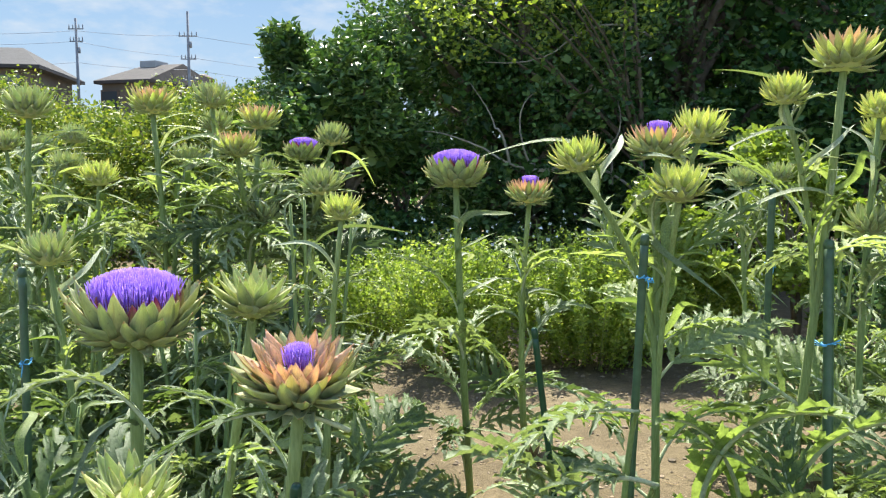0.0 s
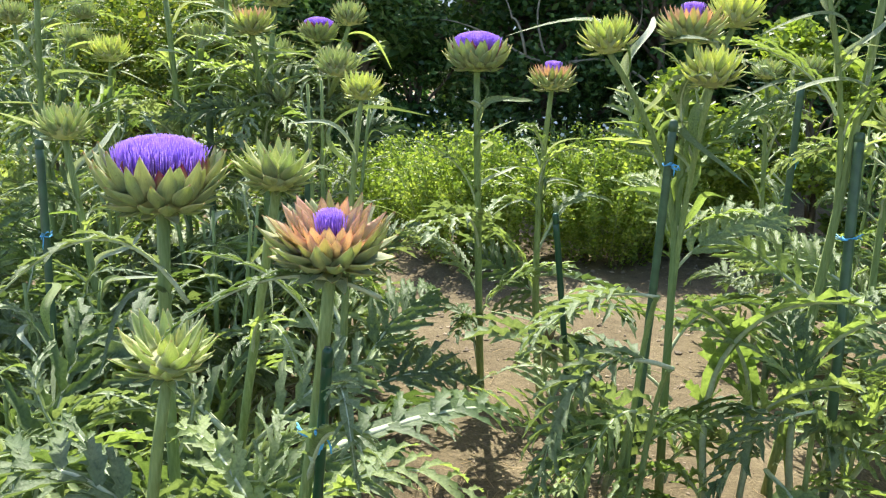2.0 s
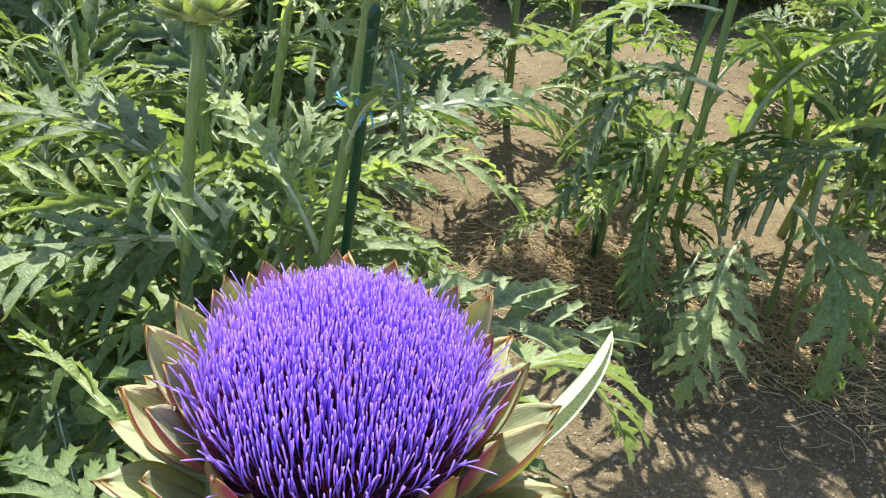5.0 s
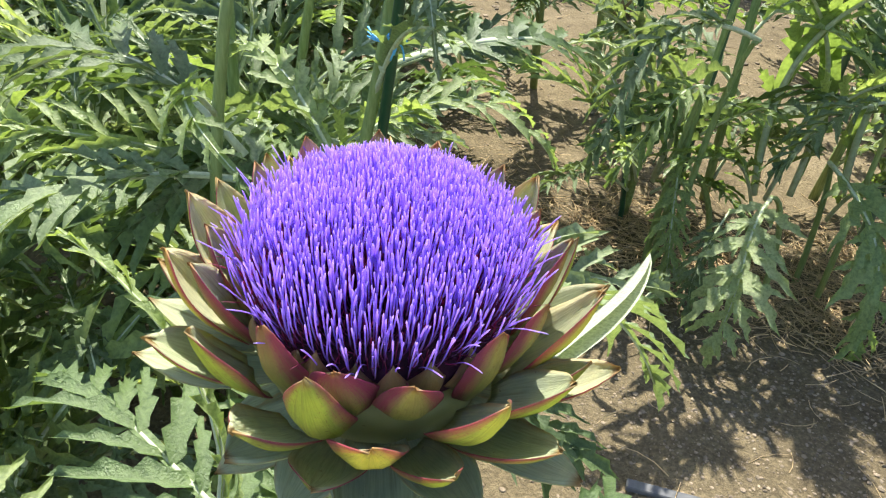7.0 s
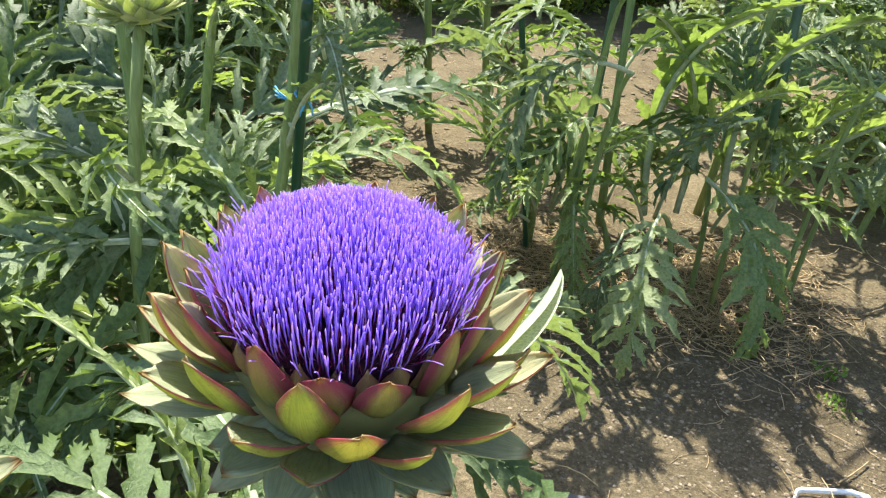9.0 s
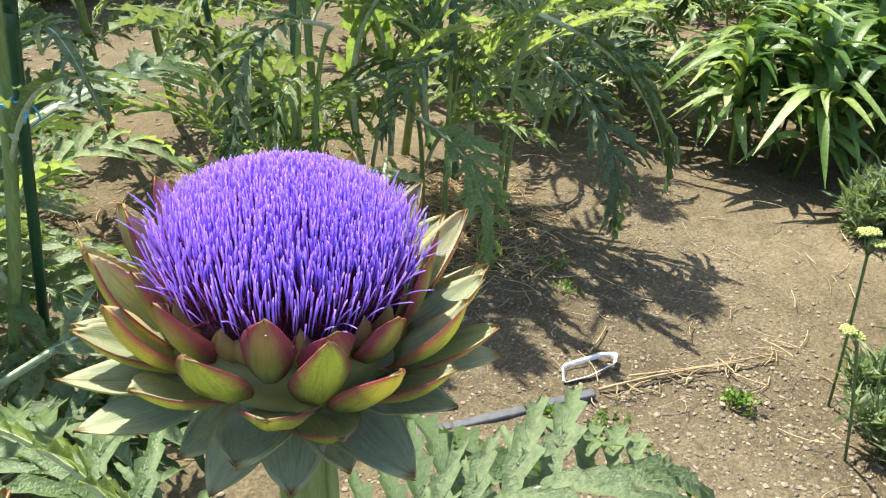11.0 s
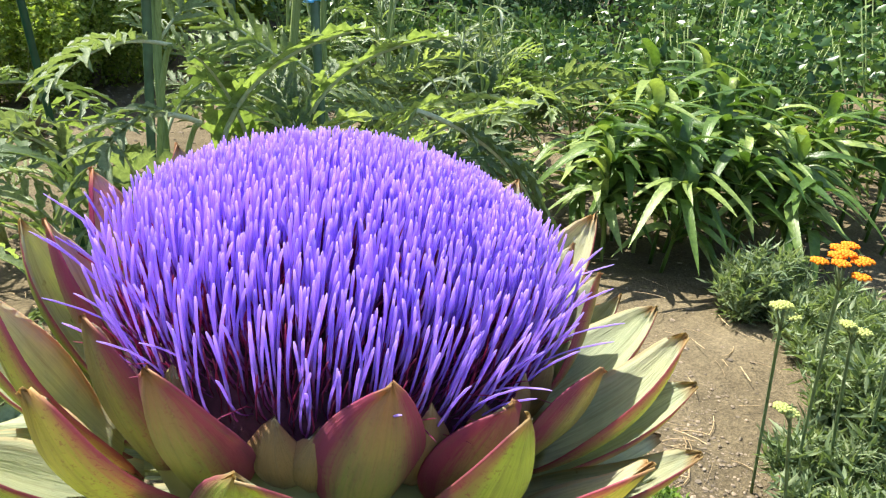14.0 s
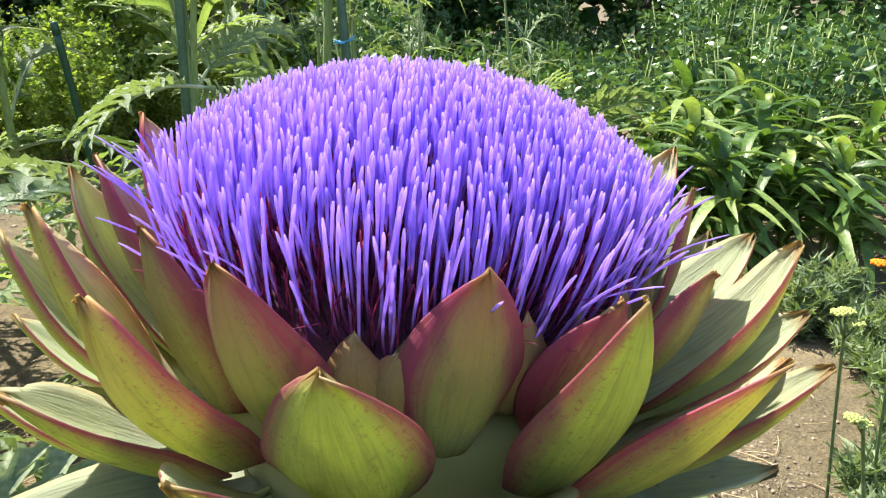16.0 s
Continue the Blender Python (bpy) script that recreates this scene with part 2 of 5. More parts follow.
M_SOIL = soil_material()
M_CLOD = plain("pebble", (0.25, 0.205, 0.15), 0.9, 0.3, 90, 0.2, island=True)
M_STRAW = plain("straw", (0.50, 0.38, 0.22), 0.8, 0.3, 60, 0.2, island=True)
M_TREE = leaf_material("tree_leaf_dark", (0.026, 0.082, 0.026), (0.068, 0.16, 0.046), (0.17, 0.29, 0.085), 0.34, 0.42, True, 5)
# Glossy near copy of M_TREE, less translucent so crowns and bushes look shaded.
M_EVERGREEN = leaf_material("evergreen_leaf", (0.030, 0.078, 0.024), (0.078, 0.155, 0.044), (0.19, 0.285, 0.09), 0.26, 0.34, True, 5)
M_TREE_LIGHT = leaf_material("tree_leaf_light", (0.13, 0.20, 0.035), (0.22, 0.30, 0.06), (0.34, 0.41, 0.10), 0.5, 0.4, True, 5)
M_HEDGE = leaf_material("hedge_leaf", (0.06, 0.11, 0.02), (0.17, 0.24, 0.045), (0.35, 0.37, 0.075), 0.38, 0.45, True, 5)
M_BUSH = leaf_material("bush_leaf", (0.152, 0.236, 0.045), (0.265, 0.36, 0.073), (0.41, 0.475, 0.136), 0.5, 0.45, True, 20)
# Blade tones vary; dark and pale ends also stand for shaded and sunlit blades.
M_LILY = leaf_material("strap_leaf", (0.045, 0.10, 0.02), (0.12, 0.205, 0.042), (0.34, 0.42, 0.13), 0.32, 0.33, False, 15)
M_YARROW = leaf_material("feathery_leaf", (0.11, 0.165, 0.075), (0.20, 0.265, 0.13), (0.33, 0.385, 0.22), 0.4, 0.55, True, 40)
M_WEED = leaf_material("weed_leaf", (0.09, 0.16, 0.03), (0.14, 0.24, 0.04), (0.22, 0.33, 0.07), 0.4, 0.5, True, 60)
M_BARK_PALE = plain("pale_bark", (0.36, 0.32, 0.27), 0.9, 0.3, 12, 0.2, 0, 0.6, 0.01)
M_BARK = plain("bark", (0.16, 0.13, 0.10), 0.9, 0.4, 12, 0.2, 0, 0.8, 0.02)
M_ORANGE = plain("orange_flower", (0.80, 0.23, 0.012), 0.7, 0.25, 160, 0.2)
M_CREAM = plain("cream_flower", (0.36, 0.40, 0.12), 0.7, 0.2, 160, 0.2)
M_MAGENTA = plain("magenta_flower", (0.45, 0.03, 0.22), 0.6, 0.25, 160, 0.2)
M_WHITE_FLOWER = plain("white_flower", (0.8, 0.8, 0.78), 0.6, 0.1, 160, 0.2)
M_WHITE = plain("white_plastic", (0.78, 0.79, 0.8), 0.35, 0.08, 60)
M_EDGING = plain("grey_plastic_edging", (0.105, 0.107, 0.112), 0.75, 0.3, 40, 0.25)
M_ROOF = plain("grey_roof_tile", (0.036, 0.037, 0.040), 0.9, 0.2, 2, bump=0.5, depth=0.05)
M_ROOF_B = plain("brown_roof_tile", (0.046, 0.041, 0.039), 0.9, 0.2, 2, bump=0.5, depth=0.05)
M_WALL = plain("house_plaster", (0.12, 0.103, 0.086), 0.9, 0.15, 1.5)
M_VENT = plain("pale_sheet_metal", (0.30, 0.31, 0.32), 0.7, 0.1, 1.5)
M_TIMBER = plain("dark_timber", (0.10, 0.075, 0.06), 0.8, 0.3, 3)
M_GLASS = plain("window_glass", (0.05, 0.06, 0.07), 0.08, 0.1, 1)
# Distance haze is mixed into the pole and cable colours, paler and bluer.
M_CONCRETE_HAZE = plain("hazy_concrete_pole", (0.20, 0.22, 0.25), 0.85, 0.15, 4)
M_WIRE_HAZE = plain("cable", (0.16, 0.18, 0.22), 0.6, 0.1, 4)


# ---- mesh helpers ----
def finish(bm, name, mats, smooth=True):
    me = bpy.data.meshes.new(name)
    bm.normal_update()
    bm.to_mesh(me)
    bm.free()
    for m in mats if isinstance(mats, (list, tuple)) else [mats]:
        me.materials.append(m)
    if smooth:
        me.shade_smooth()
    return me


def from_arrays(name, verts, faces, mat, uvs=None, smooth=True, second=None, marks=None):
    me = bpy.data.meshes.new(name)
    me.from_pydata(verts.tolist() if hasattr(verts, "tolist") else verts, [], faces.tolist() if hasattr(faces, "tolist") else faces)
    me.materials.append(mat)
    if second:
        me.materials.append(second)
        me.polygons.foreach_set("material_index", np.asarray(marks, dtype=np.int32))
    if uvs is not None:
        lay = me.uv_layers.new(name="UVMap")
        idx = np.empty(len(me.loops), dtype=np.int32)
        me.loops.foreach_get("vertex_index", idx)
        lay.data.foreach_set("uv", np.asarray(uvs, dtype=np.float32)[idx].ravel())
    if smooth:
        me.shade_smooth()
    return me


def part(name, data, parent, matrix=None, label=""):
    ob = new(name, data)
    ob.parent = parent
    if matrix is not None:
        ob.matrix_local = matrix
    if label:
        tagged(ob, label)
    return ob


def thing(name, at, label, category, group="", kind=""):
    ob = new(name)
    ob.location = at
    ob.empty_display_size = 0.05
    return tagged(ob, label, category, group, kind)


def tube(bm, pts, radii, sides=7, ridge=0.0, caps=True):
    """A round or ridged stem through points."""
    pts = [Vector(p) for p in pts]
    rings = []
    side = None
    for i, p in enumerate(pts):
        d = (pts[min(i + 1, len(pts) - 1)] - pts[max(i - 1, 0)]).normalized()
        if side is None:
            side = d.orthogonal().normalized()
        side = (side - d * side.dot(d)).normalized()
        other = d.cross(side)
        ring = []
        for j in range(sides):
            a = 2 * math.pi * j / sides
            r = radii[i] * (1 + (ridge if j % 2 else -ridge))
            ring.append(bm.verts.new(p + (side * math.cos(a) + other * math.sin(a)) * r))
        rings.append(ring)
    for a, b in zip(rings, rings[1:]):
        for j in range(sides):
            bm.faces.new((a[j], a[(j + 1) % sides], b[(j + 1) % sides], b[j]))
    if caps:
        bm.faces.new(rings[0][::-1])
        bm.faces.new(rings[-1])
    return rings


def curve(a, b, bend, n=10):
    """Points on an arc from a to b that swells by the vector bend half way."""
    a, b, bend = Vector(a), Vector(b), Vector(bend)
    return [a.lerp(b, t) + bend * (4 * t * (1 - t)) for t in (i / (n - 1) for i in range(n))]


def lathe(bm, profile, sides=24):
    rings = []
    for r, z in profile:
        rings.append([bm.verts.new((r * math.cos(2 * math.pi * j / sides), r * math.sin(2 * math.pi * j / sides), z)) for j in range(sides)])
    for a, b in zip(rings, rings[1:]):
        for j in range(sides):
            bm.faces.new((a[j], a[(j + 1) % sides], b[(j + 1) % sides], b[j]))
    bm.faces.new(rings[0][::-1])
    bm.faces.new(rings[-1])


# ---- artichoke heads ----
def inner_of(mat):
    return mat if mat in (M_B_PINK, M_B_DRY, M_B_YELLOW, M_B_YOUNG, M_B_CUP, M_B_BLUSH) else M_B_INSIDE


def bract_mesh(name, mat, width, length, cup=0.35, hook=0.25, thick=0.10, nu=8, nv=10, foot=0.6, ragged=0.0, seed=0, curl=0.0):
    """One bract: stands along z, outer face to +x, y across; a closed shell with thin edges.
    hook bends the tip outwards (minus: inwards); curl rolls the margins; ragged bites the tip."""
    rnd = random.Random(seed)
    verts, uvs, faces, marks = [], [], [], []

    def shape(v):
        top = 0.38 if nu > 8 else 0.28
        if v < top:
            return foot + (1 - foot) * math.sin(v / top * math.pi / 2)
        k = (v - top) / (1 - top)
        return max(0.02, (1 - k ** 1.75) ** 0.85 if nu > 8 else (1 - k ** 1.3) ** 0.95)

    bites = [rnd.uniform(0, ragged) for _ in range(nu + 1)]
    wob = rnd.uniform(-0.06, 0.06)
    belly = 0.09
    out, inn = {}, {}
    for j in range(nv + 1):
        v = j / nv
        for i in range(nu + 1):
            u = i / nu * 2 - 1
            half = width / 2 * shape(v)
            y = u * half + wob * width * v * v
            z = length * (v - (bites[i] * max(0, v - 0.8) * 2.0))
            x = -cup * half * u * u + length * hook * (v ** 2.4) - length * belly * math.sin(v * math.pi) * -1
            x += curl * width * abs(u) ** 3 * v
            x += width * (0.035 * math.sin(v * 7 + seed * 1.7 + (2 if u > 0 else 0)) * u * u + 0.012 * math.cos(u * 9 + seed))
            t = thick * width * (1 - abs(u) ** 2.5) * (1 - v ** 3) * 0.5 + 0.012 * width
            out[i, j] = len(verts)
            verts.append((x + t, y, z))
            uvs.append((i / nu, v))
            inn[i, j] = len(verts)
            verts.append((x - t * 0.6, y, z))
            uvs.append((i / nu, v))
    for j in range(nv):
        for i in range(nu):
            faces.append((out[i, j], out[i + 1, j], out[i + 1, j + 1], out[i, j + 1]))
            marks.append(0)
            faces.append((inn[i, j], inn[i, j + 1], inn[i + 1, j + 1], inn[i + 1, j]))
            marks.append(1)
    for j in range(nv):
        faces.append((out[0, j], out[0, j + 1], inn[0, j + 1], inn[0, j]))
        faces.append((out[nu, j], inn[nu, j], inn[nu, j + 1], out[nu, j + 1]))
    for i in range(nu):
        faces.append((out[i, nv], out[i + 1, nv], inn[i + 1, nv], inn[i, nv]))
        faces.append((out[i, 0], inn[i, 0], inn[i + 1, 0], out[i + 1, 0]))
    marks += [0] * (len(faces) - len(marks))
    return from_arrays(name, verts, faces, mat, uvs, True, inner_of(mat), marks)


def bloom_mesh(name, count, rim, dome, length, thick, mat, sides=4, segs=7, splay=0.86, seed=1, power=2.6, flare=0.10, wild=0.0010, lift=0.004):
    """A full bloom: long parallel florets on a low bed, that lean out a little at the foot and then rise upright; the outermost spread."""
    rng = np.random.default_rng(seed)
    i = np.arange(count) + 0.5
    r = np.sqrt(i / count)
    a = i * 2.399963 + rng.normal(0, 0.013, count) / np.maximum(r, 0.15)
    edge = np.clip((r - 0.86) / 0.14, 0, 1)
    spread = edge * rng.random(count)
    tipr = rim * r * (1 + rng.normal(0, 0.006, count))
    tipz = dome * (1 - r ** power) + lift + rng.normal(0, 0.0008, count) - 0.003 * spread
    footr = rim * splay * r
    footz = dome * (1 - r ** power) + lift - length * (1 + 0.2 * r ** 4) + rng.normal(0, 0.0006, count)
    keep = rng.random(count) > 0.55 * np.clip((r - 0.72) / 0.28, 0, 1)
    stray = (rng.random(count) < 0.16) & (r > 0.92)
    lean_out = rim * (flare * spread + stray * rng.uniform(0.05, 0.22, count))
    tipz = tipz - stray * rng.uniform(0.0, 0.008, count)
    a2 = a + rng.normal(0, 0.011, count) / np.maximum(r, 0.2)
    wag = rng.normal(0, wild, (2, count))
    verts = np.zeros((count, segs + 1, sides, 3))
    uvs = np.zeros((count, segs + 1, sides, 2))
    steps = [k / (segs - 1) * 0.955 for k in range(segs)] + [1.0]
    for q, t in enumerate(steps):
        out = 1 - (1 - t) ** 2.6
        rr = footr + (tipr - footr) * (out * (1 - edge * 0.3) + t * edge * 0.3) + lean_out * t ** 3
        zz = footz + (tipz - footz) * (t ** (1 + 0.25 * edge))
        aa = a + (a2 - a) * t
        sway = math.sin(t * math.pi)
        c = np.stack([rr * np.cos(aa) + wag[0] * sway, rr * np.sin(aa) + wag[1] * sway, zz], -1)
        w = thick * (0.62 + 0.44 * t) * (0.42 if q == segs else 1.0)
        for k in range(sides):
            b = 2 * math.pi * k / sides
            verts[:, q, k] = c + np.stack([np.cos(aa + b), np.sin(aa + b), np.zeros(count)], -1) * w
            uvs[:, q, k] = (k / sides, t)
    verts, uvs = verts[keep], uvs[keep]
    base = (np.arange(len(verts)) * (segs + 1) * sides)[:, None, None, None]
    q = np.arange(segs)[None, :, None, None] * sides
    k = np.arange(sides)[None, None, :, None]
    k2 = (k + 1) % sides
    f = np.concatenate([base + q + k, base + q + k2, base + q + sides + k2, base + q + sides + k], -1).reshape(-1, 4)
    caps = (base[:, :, 0, 0] + segs * sides + np.arange(sides)[None, :])
    return from_arrays(name, verts.reshape(-1, 3), f.tolist() + caps.tolist(), mat, uvs.reshape(-1, 2))


def base_mesh(name, r, h, mat, top=0.45):
    bm = bmesh.new()
    lathe(bm, [(r * 0.18, -h), (r * 0.45, -h * 0.97), (r * 0.78, -h * 0.8), (r * 0.95, -h * 0.5), (r * 0.90, -h * top - 0.004), (r * 0.7, -h * top + 0.001), (r * 0.3, -h * top + 0.004)])
    return finish(bm, name, mat)


BR = {}


def bract_kind(key):
    """Bract meshes are made once for each kind and shared; there are three shapes of each."""
    if key not in BR:
        mat, width, length, cup, hook, thick, nu, nv, foot, ragged, curl = key
        BR[key] = [bract_mesh("bract", mat, width * (0.90 + 0.08 * (q % 3)), length * (1.08 - 0.05 * q), cup * (1.2 - 0.1 * q), hook + 0.06 * (q % 3 - 1), thick, nu, nv, foot, ragged * (0.4 + 0.6 * (q % 3)), q * 7 + 1, curl) for q in range(5 if nu > 4 else 3)]
    return BR[key]


def flower_head(plant, at, axis, rows, bed=None, seed=0, floret_sets=(), base_mat=None, spin=0.0):
    """A head as a part of its plant, at its rim's centre. rows: (count, ring radius, height, lean from the axis in degrees, bract key, size)."""
    rnd = random.Random(seed)
    turn = Vector((0, 0, 1)).rotation_difference(Vector(axis).normalized()).to_matrix().to_4x4()
    r, h = bed
    head = part("flower_head", base_mesh("flower_head", r, h, base_mat or M_B_OLIVE), plant, Matrix.Translation(at) @ turn)
    for q, (count, ring, z, lean, key, size) in enumerate(rows):
        meshes = bract_kind(key)
        for i in range(count):
            a = 360 * (i + 0.5 * (q % 2) + 0.13 * q) / count + rnd.uniform(-0.14, 0.14) * 360 / count + spin
            k = size * rnd.uniform(0.9, 1.1)
            m = pose(0, 0, 0, 0, 0, a) @ pose(ring, 0, z + rnd.uniform(-0.003, 0.003), 0, lean + rnd.uniform(-7, 7), 0) @ pose(0, 0, 0, rnd.uniform(-6, 6), 0, rnd.uniform(-8, 8))
            part("bract", meshes[rnd.randrange(len(meshes))], head, m @ Matrix.Diagonal((k, k, k, 1)))
    for name, me in floret_sets:
        tagged(part(name, me, head), kind="stuff")
    return head


# ---- leaves ----
def leaf_mesh(name, mat, pairs=8, wide=0.42, droop=0.35, start=0.12, teeth=2, slim=0.2, fold=0.25, wing=0.02, seed=0, twist=0.0):
    """A deeply cut leaf of length 1 along x: an arching rib with a narrow wing, and pairs of toothed lobes."""
    rnd = random.Random(seed)
    bm = bmesh.new()

    def rib(t):
        return Vector((t, 0.04 * math.sin(t * 5 + seed) * t, droop * (t * (1 - t)) * 1.6 - droop * 0.25 * t * t))

    n = 14
    pts = [rib(i / n) - Vector((0, 0, 0.003)) for i in range(n + 1)]
    tube(bm, pts, [0.013 * (1 - 0.9 * i / n) + 0.0012 for i in range(n + 1)], 5)
    for f in bm.faces:
        f.material_index = 1

    def blade(p, d, up, length, width, lift, bites):
        """A pointed lobe with forward teeth, folded along its vein and arching down."""
        side = d.cross(up).normalized()
        rows = []
        m = 7
        sway = rnd.uniform(-0.18, 0.18) * length
        sag = rnd.uniform(0.12, 0.34)

        def spine(t):
            return p + d * (length * t) + up * (lift * length * t * (1 - 0.6 * t) - sag * length * t * t) + side * sway * t * t

        for i in range(m + 1):
            t = i / m
            half = width * (0.48 + 0.64 * math.sin(min(1, t / 0.4) * math.pi / 2)) * (1 - t) ** 0.65 + 0.0006
            c = spine(t)
            ends = []
            for w in (-1, 1):
                tooth = bites * rnd.uniform(0.55, 1.25) if (i + (w > 0)) % 2 else -bites * rnd.uniform(0.3, 0.7)
                wide_here = half * (1 + tooth)
                ends.append(bm.verts.new(c + side * w * wide_here + d * (length * 0.07 * (tooth > 0)) + up * (fold * wide_here + rnd.uniform(-0.1, 0.1) * width)))
            rows.append((ends[0], bm.verts.new(c), ends[1]))
        for a, b in zip(rows, rows[1:]):
            bm.faces.new((a[0], a[1], b[1], b[0]))
            bm.faces.new((a[1], a[2], b[2], b[1]))
        return [spine(t) for t in (0.25, 0.45, 0.62)], side

    strips = []
    for i in range(n + 1):
        t = i / n
        w = wing * (0.35 + math.sin(t * math.pi) * 1.2) * (1 + rnd.uniform(-0.3, 0.3))
        c = rib(t)
        strips.append((bm.verts.new(c + Vector((0, -w, w * 0.3))), bm.verts.new(c), bm.verts.new(c + Vector((0, w, w * 0.3)))))
    for a, b in zip(strips, strips[1:]):
        bm.faces.new((a[0], b[0], b[1], a[1]))
        bm.faces.new((a[1], b[1], b[2], a[2]))
    for q in range(pairs):
        for s in (-1, 1):
            t = start + (0.93 - start) * (q + 0.25 * (s > 0) + rnd.uniform(-0.12, 0.12)) / (pairs - 0.3)
            t = min(0.95, max(0.05, t))
            d0 = (rib(min(1, t + 0.02)) - rib(t - 0.02)).normalized()
            prof = math.sin((0.16 + 0.80 * (t - start) / (1 - start)) * math.pi) ** 0.75
            length = wide * (0.22 + 0.78 * prof) * rnd.uniform(0.8, 1.15) * 0.75
            ang = radians(rnd.uniform(44, 62) - 26 * t)
            across = Vector((0, s, 0))
            up0 = d0.cross(Vector((0, 1, 0))) * -1
            d = (d0 * math.cos(ang) + across * math.sin(ang)).normalized()
            up = (Vector((0, 0, 1)) - d * d.z).normalized()
            spots, side = blade(rib(t), d, up, length, length * slim * rnd.uniform(0.85, 1.2), rnd.uniform(0.15, 0.5), 0.5)
            for g in range(teeth):
                sp = spots[g % 3]
                for w in (-1, 1):
                    if rnd.random() < 0.85:
                        dd = (d * 0.85 + side * w * 0.7).normalized()
                        blade(sp, dd, up, length * rnd.uniform(0.28, 0.45), length * slim * 0.55, 0.2, 0.3)
    end = (rib(1.0) - rib(0.95)).normalized()
    spots, side = blade(rib(0.93), end, (Vector((0, 0, 1)) - end * end.z).normalized(), wide * 0.5, wide * 0.09, 0.2, 0.5)
    for w in (-1, 1):
        blade(spots[0], (end * 0.8 + side * w * 0.6).normalized(), Vector((0, 0, 1)), wide * 0.22, wide * 0.05, 0.2, 0.2)
    return finish(bm, name, [mat, M_RIB])


def strap_mesh(name, mat, wide, droop, n=9, fold=0.2, wave=0.0, seed=0):
    """A strap or lance leaf of length 1 along x, bowed, with a crease along the middle."""
    rnd = random.Random(seed)
    bm = bmesh.new()
    rows = []
    for i in range(n + 1):
        t = i / n
        half = wide / 2 * (math.sin(min(1, t * 1.6 + 0.25) * math.pi / 2)) * (1 - t ** 3) ** 0.8 + 0.001
        c = Vector((t, wave * math.sin(t * 7), droop * (t - t * t * 1.5)))
        e = fold * half
        rows.append([bm.verts.new(c + Vector((0, -half, e))), bm.verts.new(c + Vector((0, -half * 0.5, e * 0.3))), bm.verts.new(c), bm.verts.new(c + Vector((0, half * 0.5, e * 0.3))), bm.verts.new(c + Vector((0, half, e)))])
    for a, b in zip(rows, rows[1:]):
        for k in range(4):
            bm.faces.new((a[k], b[k], b[k + 1], a[k + 1]))
    return finish(bm, name, mat)


LEAVES = [leaf_mesh("leaf", M_LEAF, 7 + q % 3, 0.42 + 0.04 * (q % 3), 0.25 + 0.14 * (q % 4), 0.14 + 0.05 * (q % 2), q % 2, 0.095 + 0.012 * (q % 3), 0.75, 0.013, q) for q in range(8)]
LEAVES_PALE = [leaf_mesh("leaf", M_LEAF_PALE, 7 + q % 2, 0.46, 0.3 + 0.17 * (q % 3), 0.16, 1, 0.10, 0.8, 0.015, 20 + q) for q in range(5)]
LEAVES_BRIGHT = [leaf_mesh("leaf", M_LEAF_BRIGHT, 7 + q % 2, 0.40, 0.3 + 0.15 * (q % 3), 0.13, q % 2, 0.092, 0.7, 0.013, 40 + q) for q in range(5)]
LEAVES_BROAD = [leaf_mesh("leaf", M_LEAF_BRIGHT, 6 + q % 2, 0.50, 0.35 + 0.15 * q, 0.10, 1, 0.125, 0.45, 0.022, 80 + q) for q in range(3)]
LEAVES_SLIM = [leaf_mesh("leaf", (M_LEAF, M_LEAF_BRIGHT, M_LEAF_PALE)[q % 3], 6, 0.24, 0.35 + 0.25 * (q % 3), 0.12, 0, 0.14, 0.6, 0.022, 60 + q) for q in range(6)]
FOLDED = strap_mesh("leaf", M_LEAF_SILVER, 0.16, 0.05, 14, 1.3, 0.02, 3)
SPEARS = [strap_mesh("leaf", (M_LEAF_SILVER, M_LEAF_BRIGHT, M_LEAF_PALE)[q % 3], 0.11, 0.7 + 0.5 * (q % 3), 14, 0.5, 0.085, q) for q in range(6)]


def leaf_at(plant, me, at, azimuth, pitch, length, roll=0.0, width=1.0, label=""):
    m = Matrix.Translation(at) @ pose(0, 0, 0, 0, 0, azimuth) @ pose(0, 0, 0, 0, -pitch, 0) @ pose(0, 0, 0, roll, 0, 0)
    return part("leaf", me, plant, m @ Matrix.Diagonal((length, length * width, length, 1)), label)


def leaf_to(plant, me, a, b, roll=0.0, width=1.0, label=""):
    """A leaf from the world point a to the world point b."""
    o = plant.location
    a, b = Vector(a), Vector(b)
    d = b - a
    return leaf_at(plant, me, a - o, math.degrees(math.atan2(d.y, d.x)), math.degrees(math.atan2(d.z, Vector((d.x, d.y, 0)).length)), d.length, roll, width, label)


def stalked_leaf(plant, me, a, b, roll=0.0, width=1.0, label="", foot=None):
    """A placed leaf with its stalk, which rises from the soil beside the plant and bends over into the leaf's rib."""
    o = plant.location
    end = Vector(a) - o
    start = Vector((foot[0], foot[1], -0.02)) if foot else Vector((end.x * 0.72, end.y * 0.72, -0.02))
    way = Vector((end.x - start.x, end.y - start.y, 0))
    bm = bmesh.new()
    n = 11
    out = Vector(b) - Vector(a)
    size = out.length
    pts = []
    for k in range(n):
        t = k / (n - 1)
        p = start + way * t ** 1.7 + Vector((0, 0, (end.z - start.z) * (1 - (1 - t) ** 1.6)))
        pts.append(p)
    pts.append(end + out * 0.04)
